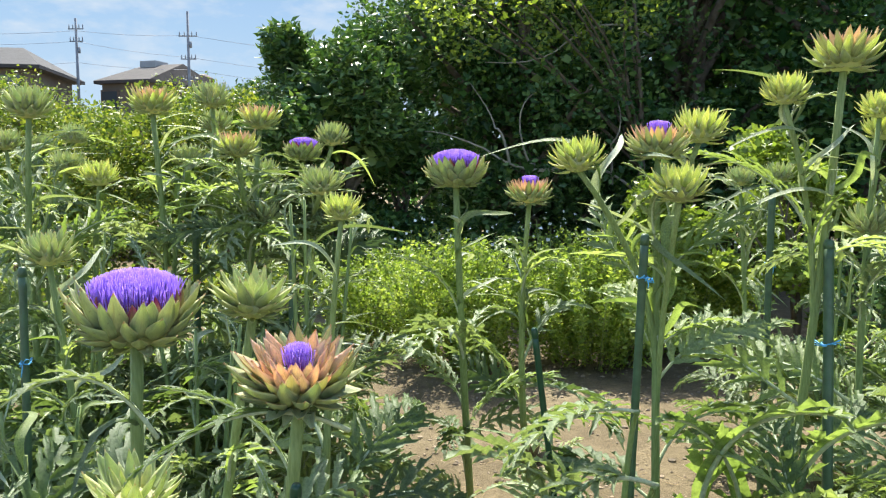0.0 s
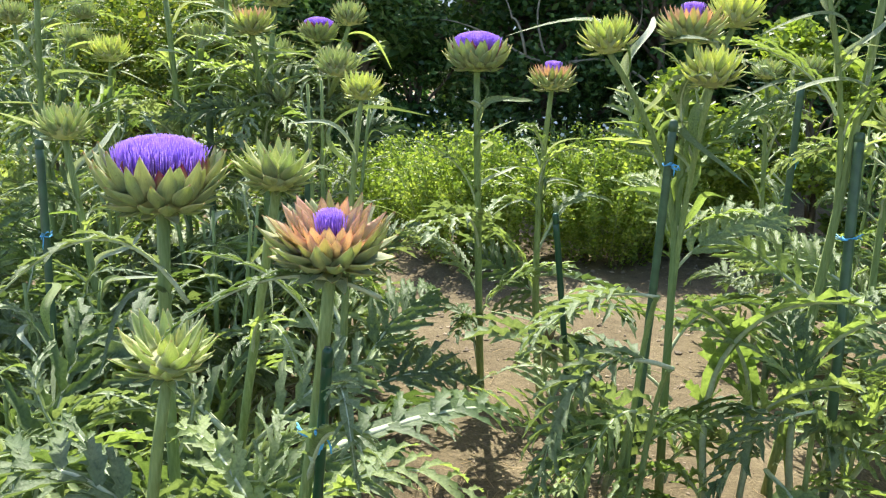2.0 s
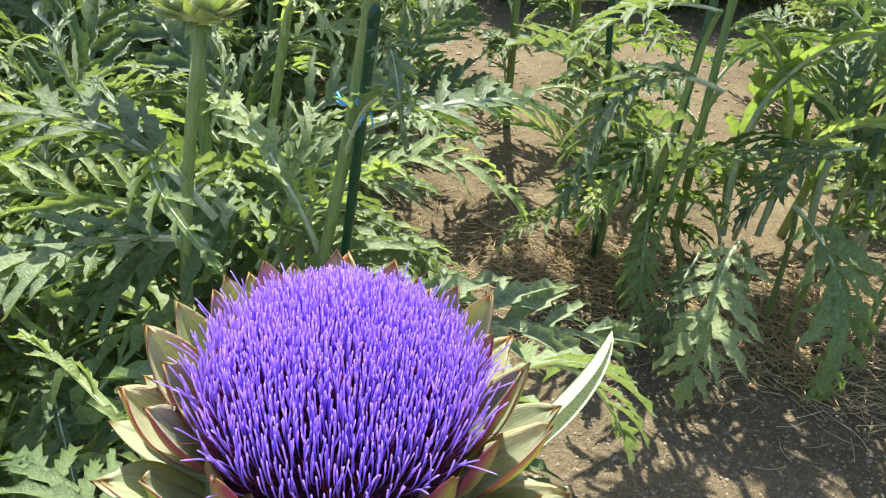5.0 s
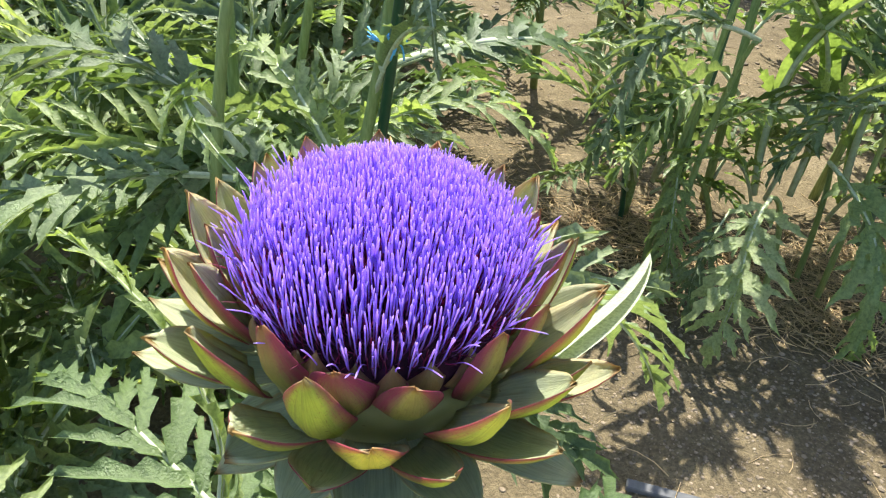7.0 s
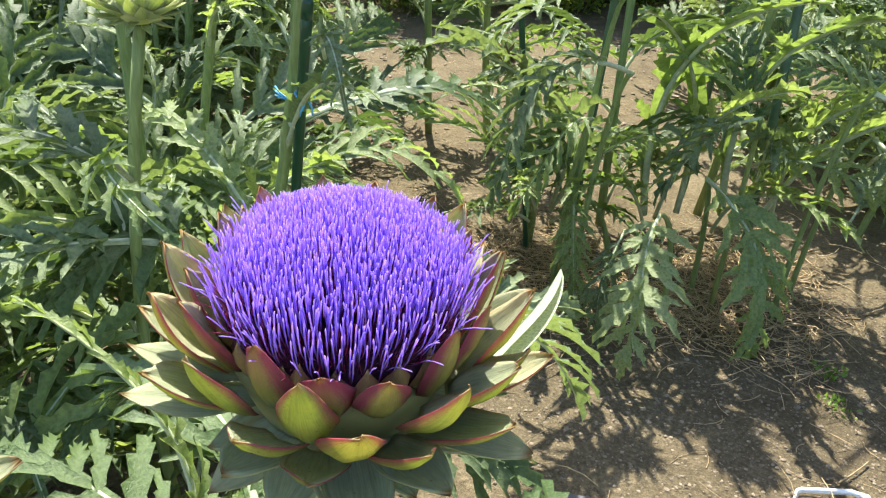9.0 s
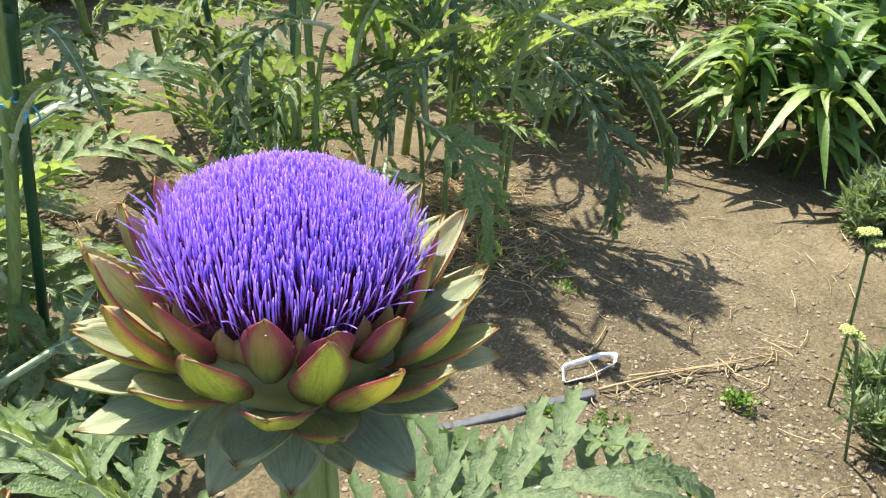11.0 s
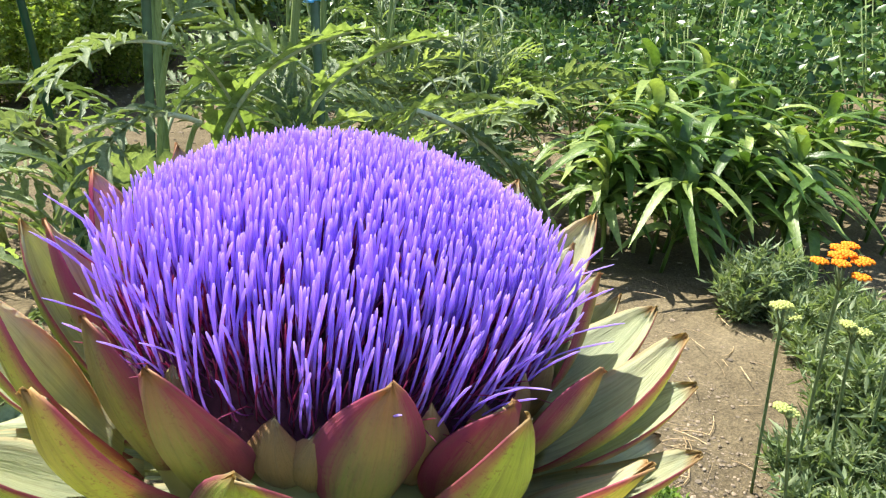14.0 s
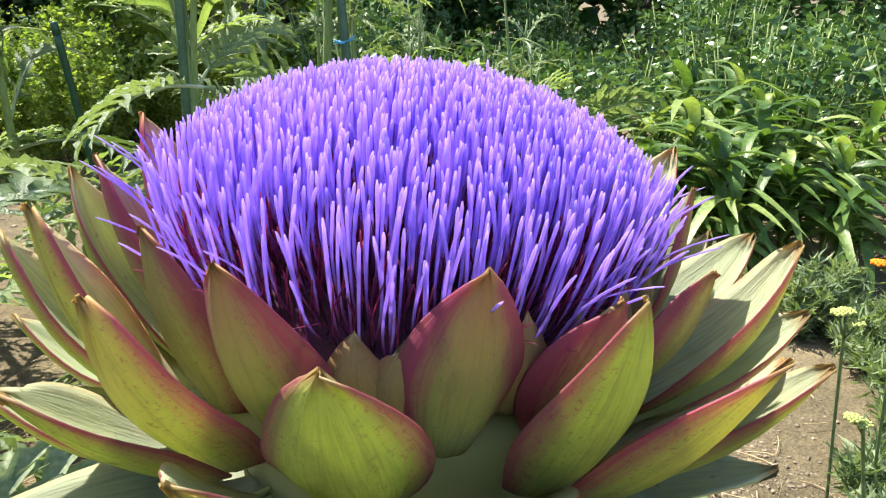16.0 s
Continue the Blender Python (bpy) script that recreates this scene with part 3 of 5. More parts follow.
    tube(bm, pts, [0.0080 - 0.0003 * k for k in range(n)] + [0.013 * size], 8, 0.05)
    part("stalk", finish(bm, "stalk", M_STEM), plant)
    return leaf_to(plant, me, a, b, roll, width, label)


# bract kinds: material, width, length, cup, hook, thickness, cells across and along, foot, ragged, curl
K_RED = (M_B_RED, 0.026, 0.040, 0.55, 0.0, 0.10, 10, 12, 0.55, 0.06, 0.0)
K_GREEN = (M_B_GREEN, 0.028, 0.053, 0.45, 0.02, 0.12, 10, 12, 0.6, 0.15, 0.0)
K_GREEN_OUT = (M_B_GREEN, 0.030, 0.054, 0.40, 0.06, 0.12, 10, 12, 0.65, 0.16, 0.0)
K_GREY = (M_B_GREY, 0.033, 0.050, 0.40, 0.05, 0.09, 10, 12, 0.7, 0.1, 0.05)
K_OLIVE = (M_B_OLIVE, 0.028, 0.050, 0.5, 0.08, 0.12, 4, 6, 0.65, 0.0, 0.0)
K_YELLOW = (M_B_YELLOW, 0.0175, 0.046, 0.5, 0.05, 0.10, 4, 6, 0.7, 0.0, 0.0)
K_YOUNG = (M_B_YOUNG, 0.0185, 0.045, 0.5, 0.05, 0.10, 4, 6, 0.7, 0.0, 0.0)
K_PINK = (M_B_PINK, 0.017, 0.044, 0.5, 0.10, 0.10, 4, 6, 0.6, 0.0, 0.0)
K_SALMON = (M_B_PINK, 0.025, 0.046, 0.5, 0.10, 0.10, 4, 6, 0.6, 0.0, 0.0)
K_CUP_YELLOW = (M_B_CUP, 0.023, 0.054, 0.5, 0.10, 0.12, 6, 8, 0.65, 0.0, 0.0)
K_CUP_GREEN = (M_B_YOUNG, 0.023, 0.052, 0.5, 0.10, 0.12, 6, 8, 0.65, 0.0, 0.0)
K_BLUSH = (M_B_BLUSH, 0.020, 0.048, 0.5, 0.10, 0.10, 4, 6, 0.65, 0.0, 0.0)
K_ROSE = (M_B_RED, 0.024, 0.040, 0.5, 0.0, 0.1, 4, 6, 0.6, 0.0, 0.0)
K_DRY = (M_B_DRY, 0.02, 0.045, 0.4, 0.25, 0.08, 4, 6, 0.6, 0.2, 0.0)

K_PAPER = (M_B_PAPER, 0.017, 0.026, 0.6, -0.12, 0.08, 8, 10, 0.7, 0.25, 0.0)

BLOOM_MESH = bloom_mesh("floret_brush", 1300, 0.062, 0.016, 0.040, 0.00065, M_FLORET, 3, 4, 0.86, 5, 2.2, 0.12)
TUFT_MESH = bloom_mesh("floret_brush", 190, 0.0195, 0.006, 0.040, 0.0006, M_FLORET, 3, 5, 0.55, 6, 2.0, 0.45, 0.0030)
FEW_MESH = bloom_mesh("floret_brush", 230, 0.029, 0.004, 0.042, 0.0008, M_FLORET, 3, 5, 0.55, 7, 2.4, 0.35, 0.0016)


def head_of(plant, kind, at, size, axis, seed):
    """The five states of head in the bed; size 1 is about 12 cm over the bracts."""
    k = size * 0.8
    if kind == "bloom":
        rows = [(13, 0.060 * k, -0.036 * k, 8, K_ROSE, 1.0 * k), (12, 0.064 * k, -0.042 * k, 16, K_OLIVE, 1.15 * k), (12, 0.063 * k, -0.050 * k, 26, K_OLIVE, 1.2 * k),
                (12, 0.058 * k, -0.059 * k, 38, K_OLIVE, 1.1 * k), (12, 0.049 * k, -0.068 * k, 54, K_OLIVE, 0.95 * k), (10, 0.032 * k, -0.075 * k, 80, K_OLIVE, 0.8 * k)]
        sets = (("floret_brush", BLOOM_MESH),)
        bed = (0.058 * k, 0.078 * k)
    elif kind == "opening":
        rows = [(8, 0.023 * k, -0.025 * k, 9, K_PINK, 0.68 * k), (10, 0.031 * k, -0.025 * k, 14, K_SALMON, 0.85 * k), (11, 0.038 * k, -0.026 * k, 20, K_SALMON, 1.0 * k), (12, 0.044 * k, -0.029 * k, 27, K_SALMON, 1.12 * k), (12, 0.048 * k, -0.036 * k, 33, K_BLUSH, 1.22 * k), (12, 0.051 * k, -0.044 * k, 36, K_OLIVE, 1.25 * k),
                (12, 0.048 * k, -0.052 * k, 53, K_OLIVE, 1.1 * k), (11, 0.038 * k, -0.060 * k, 70, K_OLIVE, 0.95 * k), (9, 0.024 * k, -0.066 * k, 94, K_OLIVE, 0.8 * k)]
        sets = (("floret_brush", TUFT_MESH),)
        bed = (0.05 * k, 0.068 * k)
    elif kind == "wide_opening":
        rows = [(13, 0.036 * k, -0.020 * k, 10, K_PINK, 0.9 * k), (14, 0.047 * k, -0.026 * k, 18, K_PINK, 1.1 * k), (14, 0.053 * k, -0.035 * k, 28, K_BLUSH, 1.2 * k),
                (14, 0.053 * k, -0.047 * k, 42, K_YOUNG, 1.2 * k), (13, 0.046 * k, -0.058 * k, 60, K_YOUNG, 1.1 * k), (10, 0.030 * k, -0.067 * k, 84, K_YOUNG, k)]
        sets = (("floret_brush", FEW_MESH),)
        bed = (0.05 * k, 0.066 * k)
    elif kind == "pink":
        rows = [(9, 0.020 * k, -0.016 * k, 6, K_PINK, 1.0 * k), (12, 0.034 * k, -0.019 * k, 14, K_PINK, 1.15 * k), (14, 0.044 * k, -0.027 * k, 24, K_BLUSH, 1.35 * k), (14, 0.049 * k, -0.038 * k, 37, K_YELLOW, 1.35 * k),
                (13, 0.045 * k, -0.050 * k, 56, K_YOUNG, 1.15 * k), (10, 0.030 * k, -0.060 * k, 84, K_YOUNG, k)]
        sets = ()
        bed = (0.048 * k, 0.064 * k)
    elif kind in ("cup_yellow", "cup_green"):
        key = K_CUP_YELLOW if kind == "cup_yellow" else K_CUP_GREEN
        more = 0 if kind == "cup_yellow" else 2
        rows = [(4, 0.010 * k, -0.018 * k, 4, key, 0.75 * k), (6, 0.024 * k, -0.022 * k, 14, key, 1.0 * k), (7 + more, 0.034 * k, -0.028 * k, 24, key, 1.2 * k), (8 + more, 0.040 * k, -0.036 * k, 36, key, 1.25 * k),
                (9 + more, 0.040 * k, -0.044 * k, 50, key, 1.05 * k), (9 + more, 0.034 * k, -0.052 * k, 68, key, 0.8 * k), (9, 0.024 * k, -0.060 * k, 92, key, 0.6 * k)]
        sets = ()
        bed = (0.044 * k, 0.064 * k)
    elif kind == "dry":
        rows = [(8, 0.006, -0.012, 8, K_DRY, 0.6 * k), (10, 0.014, -0.016, 30, K_DRY, 0.75 * k), (11, 0.02, -0.024, 55, K_YOUNG, 0.85 * k), (10, 0.018, -0.032, 80, K_YOUNG, 0.85 * k)]
        sets = ()
        bed = (0.024 * k, 0.04 * k)
    else:
        key = K_YELLOW if kind == "yellow" else K_YOUNG
        rows = [(5, 0.012 * k, -0.018 * k, 3, key, 1.0 * k), (8, 0.026 * k, -0.018 * k, 8, key, 1.2 * k), (10, 0.038 * k, -0.023 * k, 15, key, 1.35 * k), (12, 0.047 * k, -0.032 * k, 24, key, 1.4 * k),
                (13, 0.051 * k, -0.044 * k, 36, key, 1.25 * k), (12, 0.047 * k, -0.057 * k, 54, key, 1.1 * k), (10, 0.034 * k, -0.068 * k, 80, key, 0.85 * k)]
        sets = ()
        bed = (0.050 * k, 0.073 * k)
    head = flower_head(plant, at, axis, rows, bed, seed, (), M_B_DRY if kind == "dry" else None, seed * 37 % 360)
    for name, me in sets:
        tagged(part(name, me, head, Matrix.Translation((0, 0, {"bloom": 0.011, "opening": 0.013, "wide_opening": 0.026}.get(kind, 0.004) * k)) @ Matrix.Diagonal((k, k, k, 1))), kind="stuff")
    return head, bed[1]


def stem_part(plant, a, b, bend, r0, r1):
    bm = bmesh.new()
    pts = curve(a, b, bend, 10)
    tube(bm, pts, [r0 + (r1 - r0) * i / 9 for i in range(10)], 12, 0.07)
    part("stem", finish(bm, "stem", M_STEM), plant)
    return pts


STATE = {"bloom": "in full violet bloom", "opening": "with a violet tuft just opening", "wide_opening": "half open with pink bracts", "pink": "with pink-tipped bud", "yellow": "with yellow-green bud", "cup_yellow": "with opening yellow-green bud", "cup_green": "with broad green bud", "bud": "with green bud", "dry": "with a dried bud"}


def leafy_stem(plant, rnd, pts, count, low, high, size, bright=False):
    """Cut and spear-shaped leaves up a stem, smaller towards the top."""
    for j in range(count):
        t = low + (high - low) * (j + rnd.random() * 0.8) / count
        f = t * (len(pts) - 1)
        i = min(len(pts) - 2, int(f))
        p = pts[i].lerp(pts[i + 1], f - i)
        az = j * 137.5 + rnd.uniform(-30, 30)
        if t > 0.6 and rnd.random() < 0.4:
            leaf_at(plant, rnd.choice(SPEARS), p, az, rnd.uniform(10, 50), rnd.uniform(0.12, 0.22), rnd.uniform(-30, 30))
        elif t > 0.5:
            leaf_at(plant, rnd.choice(LEAVES_SLIM), p, az, rnd.uniform(10, 60), size * rnd.uniform(0.55, 0.95) * (1.25 - 0.5 * t), rnd.uniform(-35, 35))
        else:
            pool = (LEAVES, LEAVES_BRIGHT, LEAVES_BRIGHT if bright else LEAVES, LEAVES_PALE)[rnd.randrange(4)]
            leaf_at(plant, rnd.choice(pool), p, az, rnd.uniform(0, 50), size * rnd.uniform(0.75, 1.2), rnd.uniform(-55, 55))


def artichoke_plant(base, heads, rosette=9, length=0.45, seed=0, tone=0.3, upper=7, label="", shoots=0, tall=0.8, spears=5, bright=False):
    """A plant at base (x, y). heads: (kind, place, size, lean x, lean y). Every head has a stem with leaves; a rosette stands round the foot, and shoots without a head between."""
    rnd = random.Random(seed * 13 + 5)
    rosette, upper = int(rosette * 0.85 + 0.5), int(upper * 0.9 + 0.5)
    what = STATE[heads[0][0]] if heads else "without a bud"
    plant = thing("artichoke_plant", (*base, 0), label or "tall grey-green artichoke plant " + what + (", several heads" if len(heads) > 1 else ""), "artichoke plant", "artichoke plants in the bed")
    o = plant.location
    for i, (kind, place, size, lx, ly) in enumerate(heads):
        at = Vector(place) - o
        head, deep = head_of(plant, kind, at, size, (lx, ly, 1), seed * 11 + i)
        foot = Vector((rnd.uniform(-0.02, 0.02), rnd.uniform(-0.02, 0.02), -0.02))
        thick = 0.0135 if base[1] > 1.9 else 0.0085
        if i:
            foot = main_pts[rnd.choice((4, 5, 5, 6))].copy()
            thick = 0.008
        top = at - Vector((lx, ly, 1)).normalized() * (deep * 0.96)
        pts = stem_part(plant, foot, top, (rnd.uniform(-0.04, 0.04), rnd.uniform(-0.03, 0.03), 0) if not i else (0.25 * (foot.x - top.x), 0.25 * (foot.y - top.y), 0), thick, 0.0070 * max(0.8, size))
        if not i:
            main_pts = pts
        leafy_stem(plant, rnd, pts, upper, 0.22 if not i else 0.1, 0.9, 0.44 if not i else 0.34, bright)
        for j in range(spears):
            f = rnd.uniform(0.5, 0.92) * 9
            q = pts[int(f)].lerp(pts[min(9, int(f) + 1)], f % 1)
            leaf_at(plant, rnd.choice(SPEARS), q, j * 130 + rnd.uniform(0, 90), rnd.uniform(35, 75), rnd.uniform(0.14, 0.26), rnd.uniform(-60, 60))
    for i in range(shoots):
        a = rnd.uniform(0, 6.28)
        r = rnd.uniform(0.08, 0.25)
        top = Vector((r * math.cos(a), r * math.sin(a), tall * rnd.uniform(0.7, 1.15)))
        pts = stem_part(plant, top * Vector((0.3, 0.3, 0)) - Vector((0, 0, 0.02)), top, (0, 0, 0), 0.011, 0.004)
        leafy_stem(plant, rnd, pts, 7, 0.2, 1.0, 0.34, bright)
    turn = rnd.uniform(0, 360)
    for j in range(rosette):
        pool = LEAVES_PALE if rnd.random() < tone else (LEAVES_BRIGHT if rnd.random() < (0.7 if bright else 0.35) else LEAVES)
        z = rnd.uniform(0.02, 0.38)
        leaf_at(plant, rnd.choice(pool), Vector((0, 0, z)), turn + j * 137.5 + rnd.uniform(-15, 15), rnd.uniform(5, 60), length * rnd.uniform(0.7, 1.15), rnd.uniform(-60, 60))
    return plant


# ---- ground ----
def ground_height(x, y):
    near = math.exp(-((x - 0.5) ** 2 + (y - 2) ** 2) / 30)
    h = noise.noise(Vector((x * 1.1, y * 1.1, 0.3))) * 0.035 + noise.noise(Vector((x * 6, y * 6, 1.7))) * 0.010 + noise.noise(Vector((x * 19, y * 19, 4.1))) * 0.004
    return h * near - 0.01


def build_ground():
    n = 300
    u = np.linspace(-1, 1, n)
    x = 0.6 + 3.4 * u + 6 * u ** 3 + 900 * u ** 15
    y = 2.2 + 3.4 * u + 6 * u ** 3 + 900 * u ** 15
    verts = [(a, b, ground_height(a, b)) for b in y for a in x]
    i = np.arange(n - 1)
    q = (i[:, None] * n + i[None, :]).ravel()
    faces = np.stack([q, q + 1, q + n + 1, q + n], -1)
    ob = new("ground", from_arrays("ground", verts, faces, M_SOIL))
    tagged(ob, "dry grey-brown garden soil with crumbs and small stones", "soil", "", "structure")


build_ground()


def scatter_pebbles(name, count, area, lo, hi, mat, label, category, seed):
    rnd = random.Random(seed)
    ico = bmesh.new()
    bmesh.ops.create_icosphere(ico, subdivisions=1, radius=1)
    base = np.array([v.co[:] for v in ico.verts])
    tri = np.array([[v.index for v in f.verts] for f in ico.faces])
    ico.free()
    vs, fs = [], []
    for i in range(count):
        x, y = rnd.uniform(area[0], area[1]), rnd.uniform(area[2], area[3])
        r = lo * (hi / lo) ** (rnd.random() ** 2.2)
        s = np.array([r * rnd.uniform(0.7, 1.4), r * rnd.uniform(0.7, 1.4), r * rnd.uniform(0.45, 0.8)])
        wob = 1 + 0.25 * np.sin(base @ np.array([rnd.uniform(2, 5), rnd.uniform(2, 5), rnd.uniform(2, 5)]) + i)
        vs.append(base * wob[:, None] * s + np.array([x, y, ground_height(x, y) + r * 0.15]))
        fs.append(tri + 12 * i)
    ob = new(name, from_arrays(name, np.concatenate(vs), np.concatenate(fs), mat, None, False))
    tagged(ob, label, category, "", "stuff")


scatter_pebbles("pebbles", 5200, (-0.9, 2.6, 0.3, 3.4), 0.0014, 0.0075, M_CLOD, "small stones and soil crumbs on the path", "pebbles", 3)
scatter_pebbles("soil_crumbs", 9000, (0.15, 1.5, 0.9, 1.75), 0.0012, 0.0048, M_CLOD, "fine soil crumbs in the dappled shade", "soil crumbs", 5)
scatter_pebbles("soil_clods", 2600, (-1.5, 3.0, 2.6, 5.6), 0.004, 0.016, M_CLOD, "coarse soil clods behind the bed", "soil clods", 4)


def scatter_straw(name, count, spots, length, thick, mat, label, category, seed):
    """Bent straws lying on the soil round spots (x, y, spread x, spread y)."""
    rnd = random.Random(seed)
    vs, fs = [], []
    for i in range(count):
        sx, sy, wx, wy = spots[i % len(spots)]
        x, y = rnd.gauss(sx, wx), rnd.gauss(sy, wy)
        a, l = rnd.uniform(0, math.pi * 2), length * rnd.uniform(0.35, 1.2)
        c, s = math.cos(a), math.sin(a)
        bend = rnd.uniform(-0.18, 0.18) * l
        z = ground_height(x, y) + rnd.uniform(0.001, 0.022)
        tilt = rnd.uniform(-0.12, 0.18)
        w = thick * rnd.uniform(0.6, 1.3)
        for t in (0, 0.33, 0.67, 1):
            px, py = x + c * l * (t - 0.5) - s * bend * 4 * t * (1 - t), y + s * l * (t - 0.5) + c * bend * 4 * t * (1 - t)
            pz = max(z + tilt * l * (t - 0.5), ground_height(px, py) + 0.001)
            vs += [(px - s * w, py + c * w, pz), (px + s * w, py - c * w, pz), (px, py, pz + w * 1.3)]
        for k in range(3):
            b = 12 * i + 3 * k
            fs += [(b, b + 1, b + 4, b + 3), (b + 1, b + 2, b + 5, b + 4), (b + 2, b, b + 3, b + 5)]
    tagged(new(name, from_arrays(name, vs, fs, mat)), label, category, "", "stuff")


scatter_pebbles("grit", 4200, (0.2, 1.3, 0.45, 0.93), 0.0014, 0.0065, M_CLOD, "coarse grit and small stones before the edging", "grit", 8)
scatter_straw("dry_stalks", 36, [(0.86, 0.92, 0.08, 0.006), (1.02, 0.90, 0.08, 0.007), (1.18, 0.885, 0.08, 0.008)], 0.07, 0.0014, M_STRAW, "dry stalks lying along the path edge", "straw", 12)
scatter_straw("straw", 2600, [(0.42, 1.85, 0.16, 0.12), (0.85, 1.62, 0.13, 0.12), (0.66, 1.72, 0.2, 0.1), (0.95, 1.85, 0.12, 0.12), (0.2, 1.9, 0.25, 0.2)], 0.085, 0.0011, M_STRAW, "dry straw mulch under the plants", "straw", 10)
scatter_straw("straw_litter", 480, [(0.0, 1.5, 0.35, 0.3), (-0.6, 1.6, 0.3, 0.3), (0.5, 2.8, 0.6, 0.5), (1.1, 1.25, 0.5, 0.3)], 0.09, 0.0010, M_STRAW, "scattered dry stalks on the soil", "straw", 9)


# ---- stakes ----
def garden_stake(base, top, radius, mat, tie=None, label="dark green coated garden stake pushed into the soil"):
    base, top = Vector(base), Vector(top)
    st = thing("garden_stake", base, label, "stake", "garden stakes")
    v = top - base
    bm = bmesh.new()
    n = 26
    pts = [v * (i / n) - Vector((0, 0, 0.05 if i == 0 else 0)) for i in range(n + 1)]
    tube(bm, pts, [radius * (1.0 + (0.06 if i % 2 else 0)) for i in range(n + 1)], 10)
    part("pole", finish(bm, "pole", mat), st)
    bm = bmesh.new()
    d = v.normalized()
    tube(bm, [v - d * 0.012, v, v + d * 0.008, v + d * 0.013], [radius * 1.08, radius * 1.08, radius * 1.0, radius * 0.7], 10)
    part("cap", finish(bm, "cap", mat), st)
    for t, side in tie or []:
        bm = bmesh.new()
        c = v * t
        side = Vector(side)
        ring = [c + Vector((math.cos(a) * radius * 1.35, math.sin(a) * radius * 1.35, 0.002 * math.sin(3 * a))) for a in (i * math.pi / 6 for i in range(13))]
        tube(bm, ring, [0.0016] * 13, 5)
        for k in range(3):
            dz = Vector((0, 0, 0.004 * (k - 1)))
            tube(bm, curve(c + dz, c + side + dz * 1.5, (0, -radius * 1.4, -0.004 * k), 6), [0.0012] * 6, 5)
        for k in range(4):
            e = Vector((random.uniform(-0.02, 0.025), -0.012 - radius, random.uniform(-0.035, 0.015)))
            tube(bm, curve(c + Vector((0, -radius * 1.3, 0)), c + e, (0.004, -0.004, 0.006), 5), [0.0013] * 5, 5)
        part("twine", finish(bm, "twine", M_TWINE), st, None, "pale blue twine knotted round stake and stem")
    return st


garden_stake((-0.222, 1.16, 0.0), (-0.118, 0.94, 0.86), 0.0068, M_STAKE, [(0.868, (-0.035, 0.01, 0.0))])
garden_stake((0.345, 1.93, 0.0), (0.229, 1.855, 0.864), 0.0075, M_STAKE)
garden_stake((0.455, 1.90, 0.0), (0.472, 1.83, 1.087), 0.0095, M_STAKE_PALE, [(0.92, (0.03, 0.03, -0.01))])
garden_stake((0.98, 1.95, 0.0), (1.008, 2.12, 1.051), 0.0125, M_STAKE_PALE, [(0.76, (-0.03, 0.01, 0.0))])
garden_stake((-0.98, 1.80, 0.0), (-1.0, 1.87, 0.996), 0.0095, M_STAKE_PALE, [(0.78, (0.0, 0.03, 0.0))])
garden_stake((-0.54, 2.62, 0.0), (-0.524, 2.624, 1.047), 0.0125, M_STAKE_PALE)
garden_stake((-0.96, 2.9, 0.0), (-0.957, 2.909, 1.076), 0.0125, M_STAKE_PALE)
garden_stake((1.14, 2.88, 0.0), (1.15, 2.914, 1.166), 0.012, M_STAKE_PALE, [(0.78, (0.0, 0.03, 0.0))])

# ---- the bloom that the camera circles ----
BLOOM = Vector((-0.021, 0.326, 0.886))
main_plant = thing("artichoke_plant", (-0.045, 0.36, 0), "artichoke plant with one huge flower head in full violet bloom", "artichoke plant", "artichoke plants in the bed")
axis = (0.03, -0.045, 1)
turn = Vector((0, 0, 1)).rotation_difference(Vector(axis).normalized()).to_matrix().to_4x4()
bloom_head = part("flower_head", base_mesh("flower_head", 0.058, 0.088, M_B_GREY, 0.42), main_plant, Matrix.Translation(BLOOM - main_plant.location) @ turn)


def bract_ring(head, key, width, foot, tips, seed):
    """Bracts from the ring foot (radius, height) to tips (azimuth, radius, height) round the head's axis."""
    rnd = random.Random(seed)
    meshes = bract_kind(key)
    for az, r, h in tips:
        dr, dh = r - foot[0], h + 0.0012 - foot[1]
        long = math.hypot(dr, dh) / key[2]
        w = width / key[1] * rnd.uniform(0.94, 1.06)
        m = pose(0, 0, 0, 0, 0, az) @ pose(foot[0], 0, foot[1], 0, math.degrees(math.atan2(dr, dh)), 0) @ pose(0, 0, 0, rnd.uniform(-4, 4), 0, rnd.uniform(-7, 7))
        part("bract", meshes[rnd.randrange(len(meshes))], head, m @ Matrix.Diagonal((w, w, long, 1)))


def around(first, last, step, r, h):
    """Evenly spaced tips over the arc that is turned away."""
    return [(a, r, h) for a in range(first, last, step)]


bract_ring(bloom_head, K_PAPER, 0.018, (0.054, -0.036), [(-136, 0.062, -0.014), (-103, 0.063, -0.013), (-76, 0.063, -0.014), (-160, 0.062, -0.013), (-46, 0.062, -0.013), (-112, 0.0605, -0.016), (-127, 0.061, -0.017), (-88, 0.061, -0.016), (-62, 0.0615, -0.015)], 3)
bract_ring(bloom_head, K_RED, 0.0255, (0.056, -0.042), [(-118, 0.070, 0.0), (-153, 0.0745, 0.0025), (-70, 0.077, -0.003), (-92, 0.068, -0.006), (156, 0.071, 0.006), (-171, 0.069, 0.002), (-41, 0.069, 0.006), (-20, 0.071, 0.003)] + around(6, 150, 25, 0.071, 0.008), 4)
